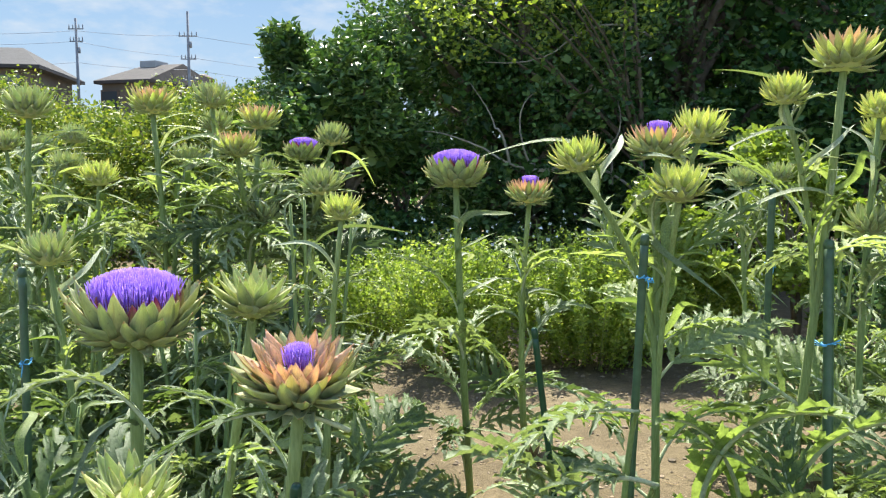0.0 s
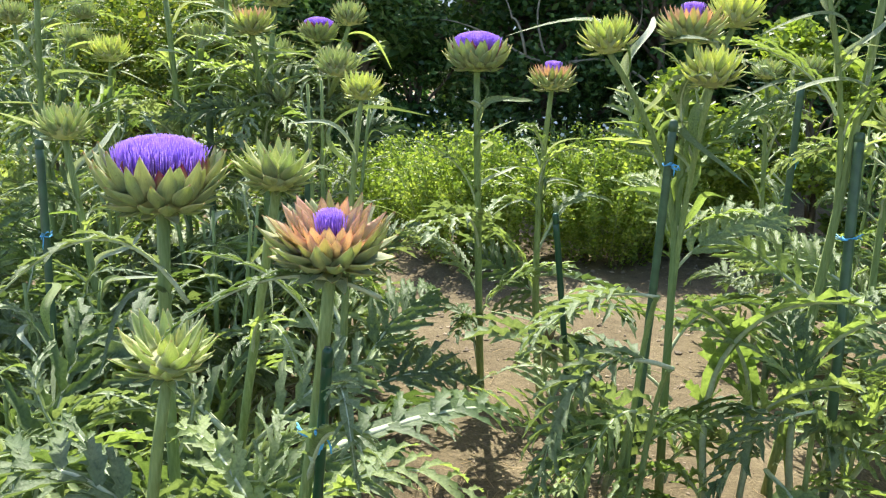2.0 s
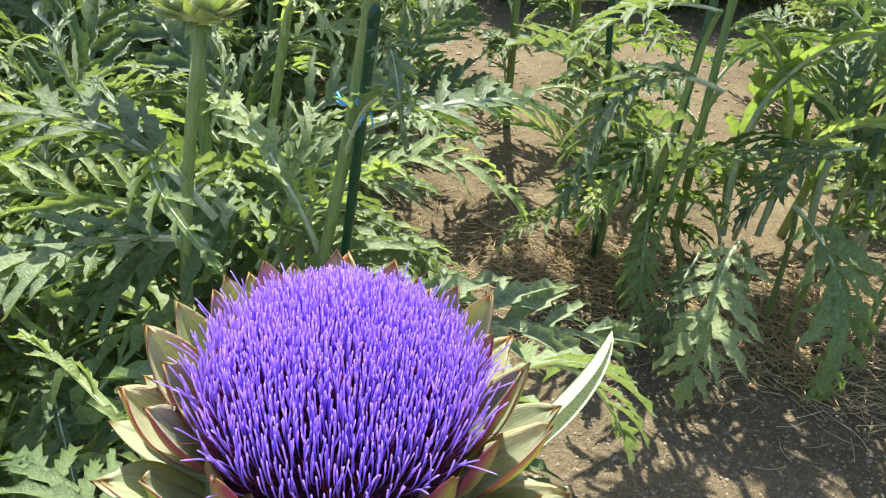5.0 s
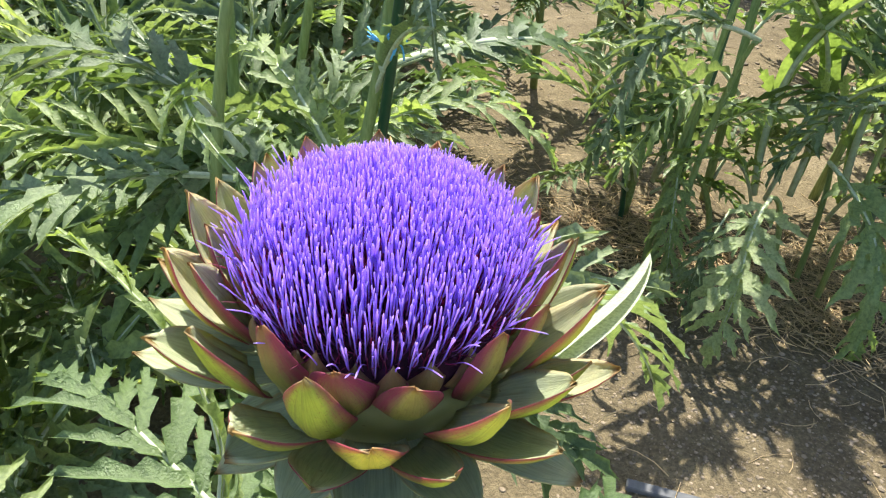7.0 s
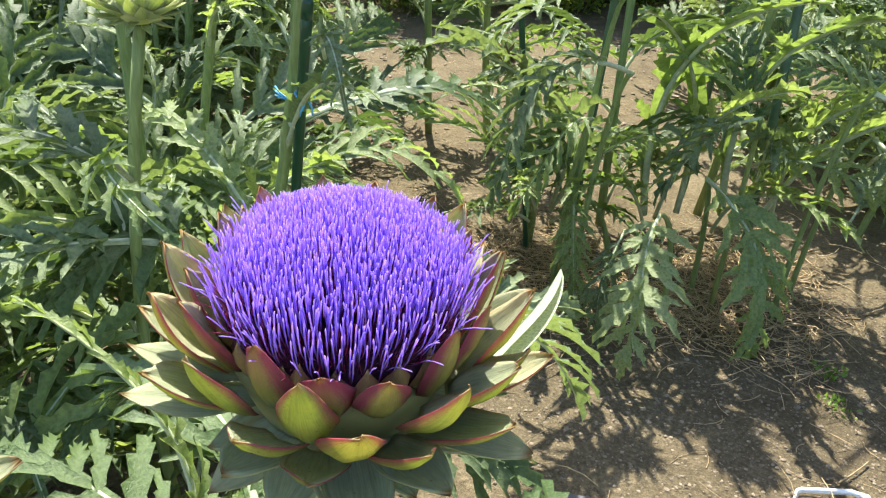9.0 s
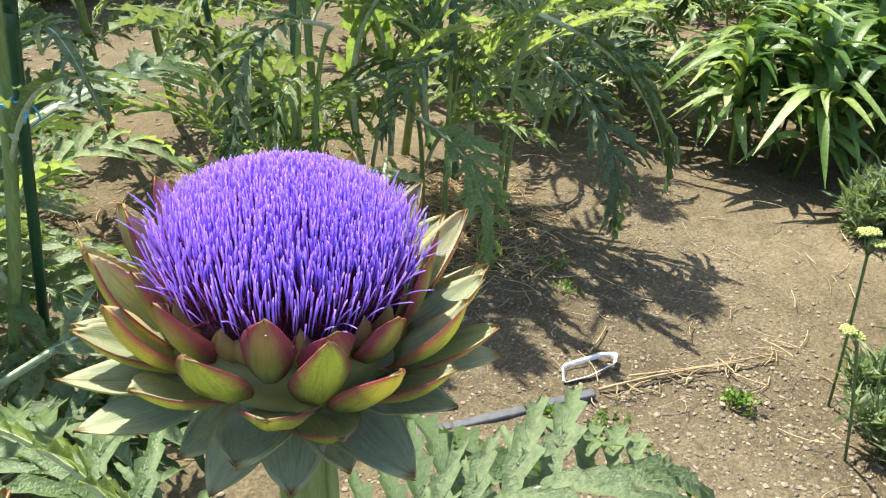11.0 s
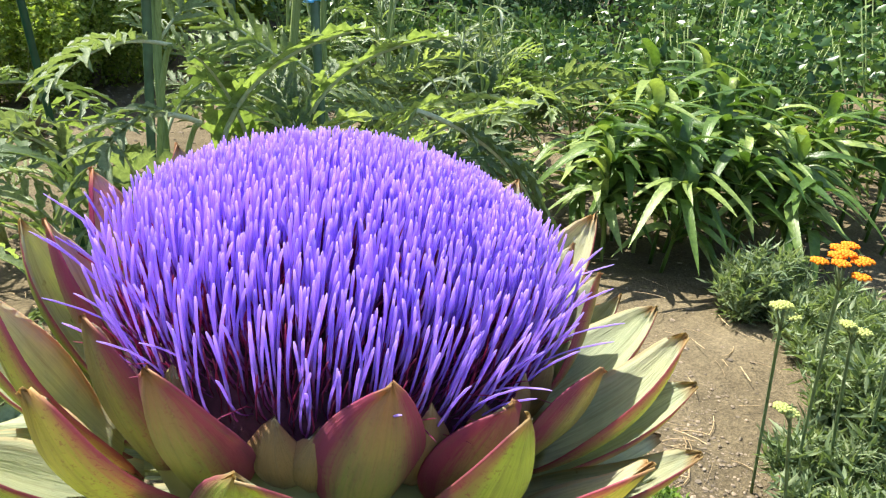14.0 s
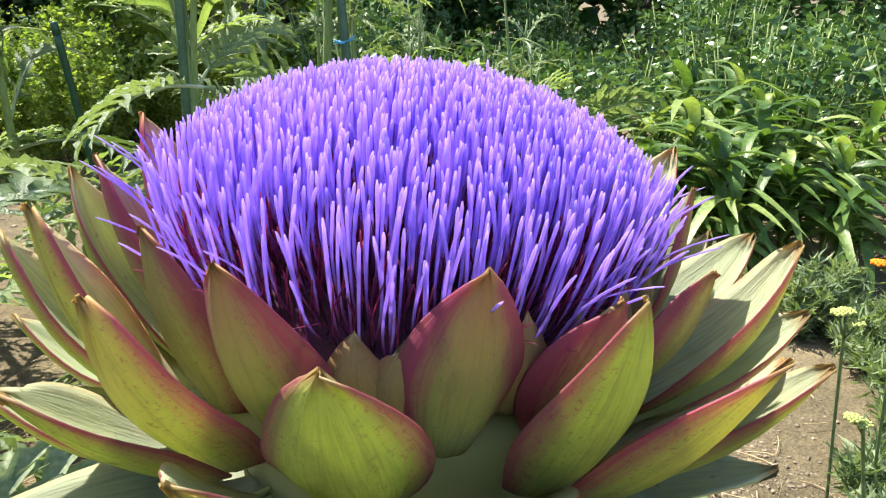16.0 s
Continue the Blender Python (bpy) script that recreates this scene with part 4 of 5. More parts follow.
bract_ring(bloom_head, K_GREEN, 0.031, (0.0595, -0.052), [(-134, 0.086, -0.004), (-98, 0.082, -0.007), (-167, 0.085, -0.007), (174, 0.0835, 0.0015), (141, 0.089, 0.0), (121, 0.084, 0.004), (-54, 0.090, -0.012), (-32, 0.090, -0.016)] + around(-6, 112, 27, 0.085, 0.0), 5)
bract_ring(bloom_head, K_GREEN_OUT, 0.031, (0.0585, -0.061), [(-112, 0.0855, -0.026), (-149, 0.092, -0.022), (-84, 0.091, -0.0135), (155, 0.093, -0.016), (-178, 0.093, -0.024)] + around(-18, 140, 30, 0.093, -0.018), 6)
bract_ring(bloom_head, K_GREEN_OUT, 0.030, (0.053, -0.068), [(-67, 0.0957, -0.029), (-96, 0.090, -0.044), (167, 0.0955, -0.040), (143, 0.100, -0.045), (-40, 0.098, -0.034)] + around(-10, 130, 32, 0.098, -0.036), 7)
bract_ring(bloom_head, K_GREY, 0.035, (0.042, -0.074), [(-165, 0.102, -0.068), (-80, 0.101, -0.067), (-58, 0.098, -0.060), (177, 0.103, -0.060), (-124, 0.086, -0.064)] + around(-28, 160, 34, 0.100, -0.064), 8)
bract_ring(bloom_head, K_GREY, 0.033, (0.029, -0.079), [(-136, 0.076, -0.094), (-109, 0.076, -0.090), (-86, 0.074, -0.092), (-156, 0.072, -0.099)] + around(-55, 190, 36, 0.074, -0.092), 9)
tipped = Matrix.Rotation(0.055, 4, "X")
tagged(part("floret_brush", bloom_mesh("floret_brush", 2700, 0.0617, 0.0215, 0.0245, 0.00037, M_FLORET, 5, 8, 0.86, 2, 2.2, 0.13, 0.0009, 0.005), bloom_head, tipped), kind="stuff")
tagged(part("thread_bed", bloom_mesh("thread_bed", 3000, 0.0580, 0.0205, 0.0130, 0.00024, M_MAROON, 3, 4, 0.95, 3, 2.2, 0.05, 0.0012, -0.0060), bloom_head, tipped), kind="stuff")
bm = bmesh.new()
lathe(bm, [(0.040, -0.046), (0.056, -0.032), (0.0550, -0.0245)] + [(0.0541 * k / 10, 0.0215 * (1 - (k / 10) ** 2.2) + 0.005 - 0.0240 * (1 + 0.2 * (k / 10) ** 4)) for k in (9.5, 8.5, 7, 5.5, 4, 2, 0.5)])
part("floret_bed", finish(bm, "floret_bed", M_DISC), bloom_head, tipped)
neck = BLOOM - main_plant.location - Vector(axis).normalized() * 0.078
stem_part(main_plant, (0, 0, -0.02), neck, (0.01, 0.01, 0), 0.018, 0.0135)
stem_part(main_plant, (0.03, 0.01, -0.02), neck + Vector((0.018, 0.012, -0.03)), (0.01, 0.01, 0), 0.012, 0.006)
leaf_to(main_plant, FOLDED, (0.040, 0.41, 0.735), (0.148, 0.600, 0.726), 60, 0.34, "pale silvery spear-shaped leaf")
stalked_leaf(main_plant, LEAVES[6], (0.015, 0.60, 0.555), (0.238, 0.882, 0.415), -15, 1.0, "", (0.07, 0.05))
leaf_to(main_plant, LEAVES_PALE[1], (0.0, 0.32, 0.60), (0.30, 0.33, 0.60), 0, 1.0)
leaf_to(main_plant, LEAVES[2], (0.0, 0.36, 0.52), (0.26, 0.52, 0.46), 0, 1.0)
leaf_to(main_plant, LEAVES_SLIM[1], (-0.14, 0.31, 0.60), (-0.205, 0.435, 0.80), 60, 0.8)
leaf_to(main_plant, LEAVES[0], (-0.07, 0.36, 0.55), (-0.32, 0.50, 0.60), 10, 1.0)
leaf_to(main_plant, LEAVES[3], (-0.07, 0.38, 0.45), (-0.30, 0.75, 0.50), 10, 1.0)
leaf_to(main_plant, LEAVES[7], (-0.07, 0.34, 0.45), (-0.36, 0.28, 0.45), 0, 1.0)
leaf_to(main_plant, LEAVES[4], (-0.05, 0.36, 0.25), (-0.3, 0.62, 0.3), 0, 1.0)
leaf_to(main_plant, LEAVES_PALE[2], (-0.04, 0.38, 0.20), (0.2, 0.75, 0.2), 0, 1.0)

near_plant = thing("artichoke_plant", (-0.30, 0.20, 0), "young artichoke plant with a yellow-green bud below the bloom", "artichoke plant", "artichoke plants in the bed")
NEAR_BUD = Vector((-0.197, 0.203, 0.888))
K_NEAR = (M_B_NEAR, 0.034, 0.056, 0.5, 0.03, 0.12, 10, 12, 0.75, 0.04, 0.0)
nrows = [(4, 0.006, -0.020, 3, K_NEAR, 0.75), (6, 0.018, -0.020, 10, K_NEAR, 0.85), (8, 0.026, -0.026, 22, K_NEAR, 0.95), (9, 0.030, -0.034, 38, K_NEAR, 0.95), (9, 0.028, -0.042, 58, K_NEAR, 0.9), (8, 0.02, -0.048, 85, K_NEAR, 0.8)]
flower_head(near_plant, NEAR_BUD - near_plant.location, (0.1, 0.15, 1), nrows, (0.034, 0.052), 9, (), M_B_YELLOW)
stem_part(near_plant, (0, 0, -0.02), NEAR_BUD - near_plant.location - Vector((0.005, 0.008, 0.050)), (0, 0.0, 0), 0.015, 0.010)
for az, z, ln in ((60, 0.35, 0.4), (120, 0.3, 0.45), (200, 0.3, 0.45), (20, 0.2, 0.45), (330, 0.25, 0.4)):
    leaf_at(near_plant, LEAVES_BRIGHT[az % 5], Vector((0, 0, z)), az, 25, ln, 10)

# ---- the artichoke bed ----
artichoke_plant((-0.40, 1.25), [("bloom", (-0.415, 1.185, 1.062), 1.30, 0.04, -0.10)], 10, 0.44, 1, 0.2, 3, "", 0, 0.8, 0)
artichoke_plant((-0.46, 1.52), [("cup_green", (-0.292, 1.375, 1.045), 1.14, 0.05, -0.05)], 9, 0.44, 2, 0.2, 3, "", 0, 0.8, 0)
orange_plant = artichoke_plant((-0.325, 1.12), [("opening", (-0.118, 0.962, 1.018), 1.06, 0.04, -0.22)], 9, 0.44, 3, 0.15, 3, "", 0, 0.8, 0)
leaf_to(orange_plant, LEAVES_SLIM[0], (-0.06, 0.98, 0.925), (-0.262, 0.816, 0.95), 15, 0.8, "dark narrow leaf with a bright margin")
leaf_to(orange_plant, LEAVES_SLIM[3], (-0.13, 0.98, 0.86), (-0.29, 0.99, 0.985), 20, 0.7)
leaf_to(orange_plant, LEAVES_SLIM[0], (-0.15, 0.98, 0.70), (0.15, 1.22, 0.668), 20, 1.3, "long arching leaf with narrow paired lobes")
leaf_to(orange_plant, LEAVES_BRIGHT[2], (-0.20, 1.08, 0.55), (0.09, 1.17, 0.56), 10, 0.9)
leaf_to(orange_plant, LEAVES_SLIM[2], (-0.10, 0.95, 0.80), (-0.059, 0.80, 0.80), 15, 1.2)
leaf_to(orange_plant, LEAVES[5], (-0.22, 1.15, 0.5), (-0.45, 0.85, 0.52), 0, 1.0)
leaf_to(orange_plant, LEAVES_PALE[3], (-0.24, 1.2, 0.35), (-0.12, 0.75, 0.3), 0, 1.0)
green_plant = artichoke_plant((-0.305, 0.89), [("cup_yellow", (-0.291, 0.880, 0.895), 0.90, 0.03, -0.12)], 9, 0.44, 4, 0.15, 3, "", 0, 0.8, 0)
leaf_to(green_plant, LEAVES_SLIM[2], (-0.33, 1.05, 0.885), (-0.53, 0.89, 0.935), 10, 0.6, "long silvery narrow leaf")
leaf_to(green_plant, LEAVES_PALE[0], (-0.25, 0.92, 0.40), (0.253, 1.031, 0.425), 25, 0.75)
leaf_to(green_plant, LEAVES[1], (-0.3, 0.92, 0.55), (-0.62, 0.72, 0.5), 0, 1.0)
leaf_to(green_plant, LEAVES_PALE[2], (-0.3, 0.9, 0.6), (-0.7, 0.95, 0.62), 0, 1.0)
artichoke_plant((0.06, 2.84), [("bloom", (0.022, 2.610, 1.275), 1.43, 0.0, -0.04)], 5, 0.36, 5, 0.3, 9)
artichoke_plant((0.30, 2.78), [("wide_opening", (0.262, 2.611, 1.195), 1.12, 0.0, -0.05)], 5, 0.36, 6, 0.3, 9)
artichoke_plant((0.60, 2.10), [("wide_opening", (0.544, 2.045, 1.335), 1.15, 0.0, 0.0), ("yellow", (0.327, 1.931, 1.295), 0.98, -0.15, 0.0), ("yellow", (0.56, 1.884, 1.228), 1.02, 0.0, 0.0), ("yellow", (0.678, 2.156, 1.375), 1.05, 0.05, 0.0)], 4, 0.36, 7, 0.3, 3, "", 0, 0.8, 5, True)
artichoke_plant((0.93, 2.2), [("pink", (1.032, 2.14, 1.565), 1.35, 0.02, 0.0), ("yellow", (0.881, 2.125, 1.465), 0.92, 0.0, 0.0)], 4, 0.38, 8, 0.3, 4, "", 0, 0.8, 6, True)
artichoke_plant((1.35, 2.55), [("yellow", (1.278, 2.444, 1.45), 0.9, 0.0, 0.0), ("yellow", (1.34, 2.54, 1.39), 0.9, 0.1, 0.0), ("bud", (1.301, 2.511, 1.11), 1.1, 0.0, 0.0)], 10, 0.44, 9, 0.4, 7, "", 0, 0.8, 3, True)
artichoke_plant((1.25, 3.35), [("bud", (1.168, 3.322, 1.235), 0.95, 0.0, 0.0), ("bud", (1.33, 3.332, 1.25), 0.95, 0.0, 0.0)], 11, 0.46, 10, 0.3, 10)
side_plant = artichoke_plant((0.36, 1.98), [("dry", (0.229, 1.83, 0.575), 1.0, 0.2, -0.9)], 4, 0.4, 11, 0.2, 2)
for q, (a, b) in enumerate([((0.34, 1.92, 0.12), (0.05, 1.80, 0.46)), ((0.40, 1.93, 0.12), (0.64, 1.70, 0.50)), ((0.34, 1.90, 0.10), (0.10, 1.66, 0.22)), ((0.40, 1.90, 0.10), (0.54, 1.62, 0.26)), ((0.36, 1.94, 0.14), (0.14, 1.74, 0.66)), ((0.36, 1.92, 0.12), (0.24, 1.55, 0.38)), ((0.40, 1.92, 0.14), (0.32, 1.50, 0.62))]):
    leaf_to(side_plant, (LEAVES_BRIGHT[0], LEAVES[0], LEAVES_PALE[3], LEAVES_BRIGHT[3], LEAVES_PALE[4])[q % 5], a, b, 20 * (q % 3 - 1), 0.8)
artichoke_plant((-0.50, 2.92), [("bloom", (-0.601, 3.151, 1.345), 1.05, 0.0, 0.0), ("bud", (-0.449, 2.962, 1.39), 1.0, 0.0, 0.0), ("bud", (-0.451, 2.743, 1.222), 1.15, 0.0, 0.0)], 6, 0.46, 12, 0.4, 10)
artichoke_plant((-0.30, 2.12), [("yellow", (-0.255, 2.05, 1.16), 0.80, 0.05, 0.0)], 5, 0.40, 29, 0.4, 6)
artichoke_plant((-0.70, 2.80), [("pink", (-0.69, 2.855, 1.445), 1.15, 0.0, 0.0), ("pink", (-0.709, 2.643, 1.34), 1.12, 0.0, 0.0), ("bud", (-0.734, 3.035, 1.255), 1.05, 0.0, 0.0), ("bud", (-0.672, 2.822, 1.108), 1.0, 0.0, 0.0)], 11, 0.46, 13, 0.4, 10)
artichoke_plant((-1.02, 2.88), [("pink", (-1.034, 2.744, 1.495), 1.2, 0.0, 0.0), ("bud", (-1.017, 3.028, 1.31), 1.05, 0.0, 0.0)], 11, 0.46, 14, 0.4, 10)
artichoke_plant((-0.95, 3.28), [("bud", (-0.931, 3.056, 1.545), 1.12, 0.0, 0.0), ("bud", (-0.981, 3.246, 1.455), 1.05, 0.0, 0.0)], 10, 0.46, 15, 0.4, 10)
artichoke_plant((-1.38, 2.70), [("bud", (-1.348, 2.526, 1.475), 1.2, 0.0, 0.0), ("bud", (-1.431, 2.906, 1.285), 1.0, 0.0, 0.0)], 11, 0.46, 16, 0.4, 10)
artichoke_plant((-1.76, 3.25), [("bud", (-1.723, 3.002, 1.37), 0.95, 0.0, 0.0), ("bud", (-1.67, 3.411, 1.41), 0.95, 0.0, 0.0), ("bud", (-1.818, 3.4, 1.37), 0.95, 0.0, 0.0)], 11, 0.46, 17, 0.4, 10)
artichoke_plant((-1.27, 2.86), [("yellow", (-1.266, 2.809, 1.245), 1.05, 0.0, 0.0)], 10, 0.46, 18, 0.4, 10)
artichoke_plant((-1.02, 2.18), [("bud", (-1.061, 2.094, 1.048), 1.1, 0.0, 0.0)], 11, 0.46, 19, 0.5, 10)
LEAFY_WEST = [(-0.46, 2.55, 4, 4, 1.0), (-0.62, 3.3, 4, 4, 1.1), (-0.78, 1.30, 14, 3, 0.65), (-0.95, 1.72, 14, 3, 0.75), (-1.35, 2.0, 10, 3, 0.8), (-0.66, 2.05, 10, 3, 0.75), (-1.75, 2.45, 9, 3, 0.9), (-0.62, 0.72, 10, 1, 0.45),
              (-0.78, 0.95, 10, 2, 0.5), (-1.3, 1.4, 10, 2, 0.6), (-2.1, 2.9, 9, 3, 1.0), (-1.6, 1.75, 10, 3, 0.7), (-0.75, 2.45, 8, 3, 0.9), (-1.2, 2.45, 8, 3, 0.95),
              (-1.55, 3.0, 8, 3, 1.1), (-1.15, 3.4, 7, 3, 1.1), (-2.2, 3.5, 7, 3, 1.1)]
LEAFY_EAST = [(1.32, 2.05, 4, 1, 0.5), (1.65, 2.75, 9, 3, 0.95), (2.0, 3.2, 9, 3, 1.0), (1.65, 2.25, 8, 2, 0.7), (2.3, 2.9, 9, 3, 0.9), (2.05, 2.4, 9, 3, 0.8),
              (1.55, 3.3, 8, 3, 1.0)]
for q, (x, y, n, s, tall) in enumerate(LEAFY_WEST + LEAFY_EAST):
    # The last argument picks the lighter leaf tone where sun should reach.
    artichoke_plant((x, y), [], n, 0.45, 30 + q, 0.25, 0, "leafy artichoke plant with deeply cut grey-green leaves", s, tall, 3, 0 < x < 1.2 or (x < 0 and y > 1.9))
row_plant = artichoke_plant((0.90, 1.88), [], 4, 0.38, 60, 0.15, 0, "leafy artichoke clump hanging over the path edge", 0, 0.7, 3, True)
stalked_leaf(row_plant, LEAVES_BROAD[0], (0.571, 1.558, 0.305), (0.465, 1.300, 0.115), 10, 1.05, "broad green leaf hanging over the straw")
stalked_leaf(row_plant, LEAVES_BROAD[1], (0.717, 1.70, 0.337), (0.846, 1.44, 0.03), 10, 0.95, "broad green leaf hanging over the straw")
stalked_leaf(row_plant, LEAVES_PALE[0], (0.50, 1.56, 0.26), (0.425, 1.40, 0.10), 20, 0.9)
stalked_leaf(row_plant, LEAVES_BRIGHT[1], (0.41, 1.74, 0.27), (0.39, 1.50, 0.06), 0, 0.8)
stalked_leaf(row_plant, LEAVES[4], (0.77, 1.62, 0.52), (0.53, 1.49, 0.42), 15, 0.8)
stalked_leaf(row_plant, LEAVES_PALE[3], (0.98, 1.58, 0.60), (1.33, 1.39, 0.25), 0, 0.8, "silvery drooping leaf")
stalked_leaf(row_plant, LEAVES_PALE[1], (0.34, 1.42, 0.10), (0.50, 1.58, 0.05), 0, 0.8)
stalked_leaf(row_plant, LEAVES_PALE[4], (1.10, 1.72, 0.45), (1.16, 1.36, 0.12), 10, 0.8)
stalked_leaf(side_plant, LEAVES_PALE[2], (0.455, 1.57, 0.62), (0.145, 1.365, 0.49), 10, 0.85, "silvery blue-green leaf crossing the stakes")
stalked_leaf(side_plant, LEAVES[4], (0.42, 1.60, 0.76), (0.16, 1.47, 0.73), 15, 0.9)
stalked_leaf(side_plant, LEAVES_BRIGHT[2], (0.40, 1.62, 0.50), (0.22, 1.42, 0.40), -15, 0.9)
UPPER = [((0.70, 1.95, 0.10), (0.78, 1.62, 0.62)), ((0.66, 1.93, 0.12), (0.74, 1.56, 0.86)), ((0.84, 1.88, 0.10), (0.94, 1.50, 0.36)), ((0.94, 1.93, 0.12), (0.78, 1.56, 0.52)), ((0.66, 1.92, 0.10), (0.40, 1.62, 0.36)),
         ((0.76, 1.95, 0.12), (0.54, 1.72, 0.78)), ((0.98, 1.92, 0.12), (1.24, 1.60, 0.62)), ((0.88, 1.94, 0.14), (0.96, 1.56, 0.84)), ((1.02, 1.93, 0.12), (1.10, 1.58, 0.66))]
for q, (a, b) in enumerate(UPPER):
    leaf_to(row_plant, (LEAVES_BRIGHT[0], LEAVES_SLIM[1], LEAVES_BRIGHT[1], LEAVES_PALE[1], LEAVES_BRIGHT[3], LEAVES_SLIM[4])[q % 6], a, b, 8 * (q % 3 - 1), 0.62 + 0.3 * (q % 6 in (1, 5)))


# ---- strap-leaved clumps, yarrow and the path's odds and ends ----
STRAPS = [strap_mesh("blade", M_LILY, 0.18 + 0.02 * (q % 2), 0.8 + 0.3 * (q % 4), 10, 0.35, 0.03, q) for q in range(6)]


def strap_clump(at, count, spread, tall, seed, label):
    """Leafy shoots, each with blades in whorls that rise, arch over and hang."""
    rnd = random.Random(seed)
    cl = thing("lily_clump", at, label, "lily plant", "lily clumps beside the path")
    shoots = 9
    for q in range(shoots):
        a = q * 137.5 + rnd.uniform(-20, 20)
        r = spread * math.sqrt((q + 0.3) / shoots)
        top = Vector((r * 1.15 * math.cos(radians(a)), r * 1.15 * math.sin(radians(a)), tall * (1.05 - 0.45 * (r / spread) ** 2) * rnd.uniform(0.85, 1.1)))
        foot = Vector((top.x * 0.75, top.y * 0.75, -0.02))
        bm = bmesh.new()
        tube(bm, curve(foot, top, (0, 0, 0), 6), [0.007, 0.007, 0.006, 0.006, 0.005, 0.003], 6)
        part("stalk", finish(bm, "stalk", M_LILY), cl)
        for i in range(count // shoots):
            t = 0.36 + 0.64 * (i + rnd.random()) / (count // shoots)
            p = foot.lerp(top, t)
            az = i * 137.5 + rnd.uniform(-25, 25)
            out = math.cos(radians(az - a)) * (r / spread)
            m = Matrix.Translation(p) @ pose(0, 0, 0, 0, 0, az) @ pose(0, 0, 0, 0, -rnd.uniform(5, 45) - 20 * t + 15 * out, 0) @ pose(0, 0, 0, rnd.uniform(-25, 25), 0, 0)
            k = rnd.uniform(0.16, 0.26)
            part("blade", STRAPS[rnd.randrange(6)], cl, m @ Matrix.Diagonal((k, k, k, 1)))


strap_clump((2.03, 1.70, 0), 234, 0.24, 0.42, 1, "dark green lily clump with broad arching blades")
strap_clump((2.38, 1.49, 0), 234, 0.26, 0.42, 2, "dark green lily clump with broad arching blades")
strap_clump((2.62, 1.95, 0), 170, 0.3, 0.52, 3, "dark green lily clump with broad arching blades")
strap_clump((2.95, 1.40, 0), 150, 0.28, 0.46, 4, "dark green lily clump with broad arching blades")


def feather_bush(at, count, spread, tall, mat, seed, name, label, category, size=0.046, wide=0.075):
    """A bushy plant of many thin leaves on upright shoots, one mesh of foliage over a few stems."""
    rng = np.random.default_rng(seed)
    shoots = 60
    sa, sr = rng.random(shoots) * 6.283, np.sqrt(rng.random(shoots))
    top = np.stack([np.cos(sa) * sr * spread[0], np.sin(sa) * sr * spread[1], tall * (1 - 0.45 * sr ** 2) * rng.uniform(0.55, 1.25, shoots)], -1)
    foot = top * np.array([0.55, 0.55, 0])
    which = rng.integers(0, shoots, count)
    t = rng.random(count) ** 0.7
    p = foot[which] + (top[which] - foot[which]) * t[:, None] + rng.normal(0, 0.012, (count, 3))
    ob = thing(name, at, label, category, "yarrow beside the path")
    blades("foliage", None, p, rng, size, wide, mat, "", "", 0.8, ob)
    for i in range(0, shoots, 3):
        bm = bmesh.new()
        tube(bm, curve(foot[i] - np.array([0, 0, 0.02]), top[i], (0.006, 0, 0), 5), [0.0024, 0.0022, 0.002, 0.0016, 0.001], 5)
        part("stalk", finish(bm, "stalk", mat), ob)
    return ob


def blades(name, at, p, rng, size, wide, mat, label, category, up=0.35, parent=None, flat=False):
    """Small folded leaves at the points p."""
    n = len(p)
    d = rng.normal(0, 1, (n, 3))
    d[:, 2] = d[:, 2] * 0.6 + up
    d /= np.linalg.norm(d, axis=1)[:, None]
    s = np.cross(d, rng.normal(0, 1, (n, 3)))
    s /= np.linalg.norm(s, axis=1)[:, None]
    h = np.cross(s, d)
    l = size * rng.uniform(0.6, 1.35, n)[:, None]
    w = l * wide
    mid = p + d * l * 0.45
    v = np.stack([p, mid + s * w + h * w * 0.35, p + d * l - h * l * 0.12, mid - s * w + h * w * 0.35, mid], 1).reshape(-1, 3)
    b = (np.arange(n) * 5)[:, None]
    f = np.concatenate([b + np.array([[0, 4, 1]]), b + np.array([[1, 4, 2]]), b + np.array([[0, 3, 4]]), b + np.array([[4, 3, 2]])], 0)
    me = from_arrays(name, v, f, mat)
    if parent:
        return tagged(part(name, me, parent), kind="stuff")
    ob = new(name, me)
    ob.location = at
    return tagged(ob, label, category)


feather_bush((1.30, 0.50, 0), 9500, (0.22, 0.24), 0.12, M_YARROW, 1, "yarrow_bush", "grey-green feathery yarrow foliage at the path edge", "yarrow")
feather_bush((1.50, 0.60, 0), 8000, (0.16, 0.18), 0.24, M_YARROW, 5, "yarrow_bush", "grey-green feathery yarrow foliage at the path edge", "yarrow")
feather_bush((1.62, 0.55, 0), 14000, (0.28, 0.30), 0.27, M_YARROW, 2, "yarrow_bush", "grey-green feathery yarrow foliage at the path edge", "yarrow")
feather_bush((1.95, 0.90, 0), 9000, (0.22, 0.18), 0.13, M_YARROW, 3, "yarrow_bush", "grey-green feathery yarrow foliage at the path edge", "yarrow")
feather_bush((1.95, 1.15, 0), 4000, (0.16, 0.12), 0.18, M_YARROW, 4, "yarrow_bush", "low blue-green foliage under the lilies", "yarrow")


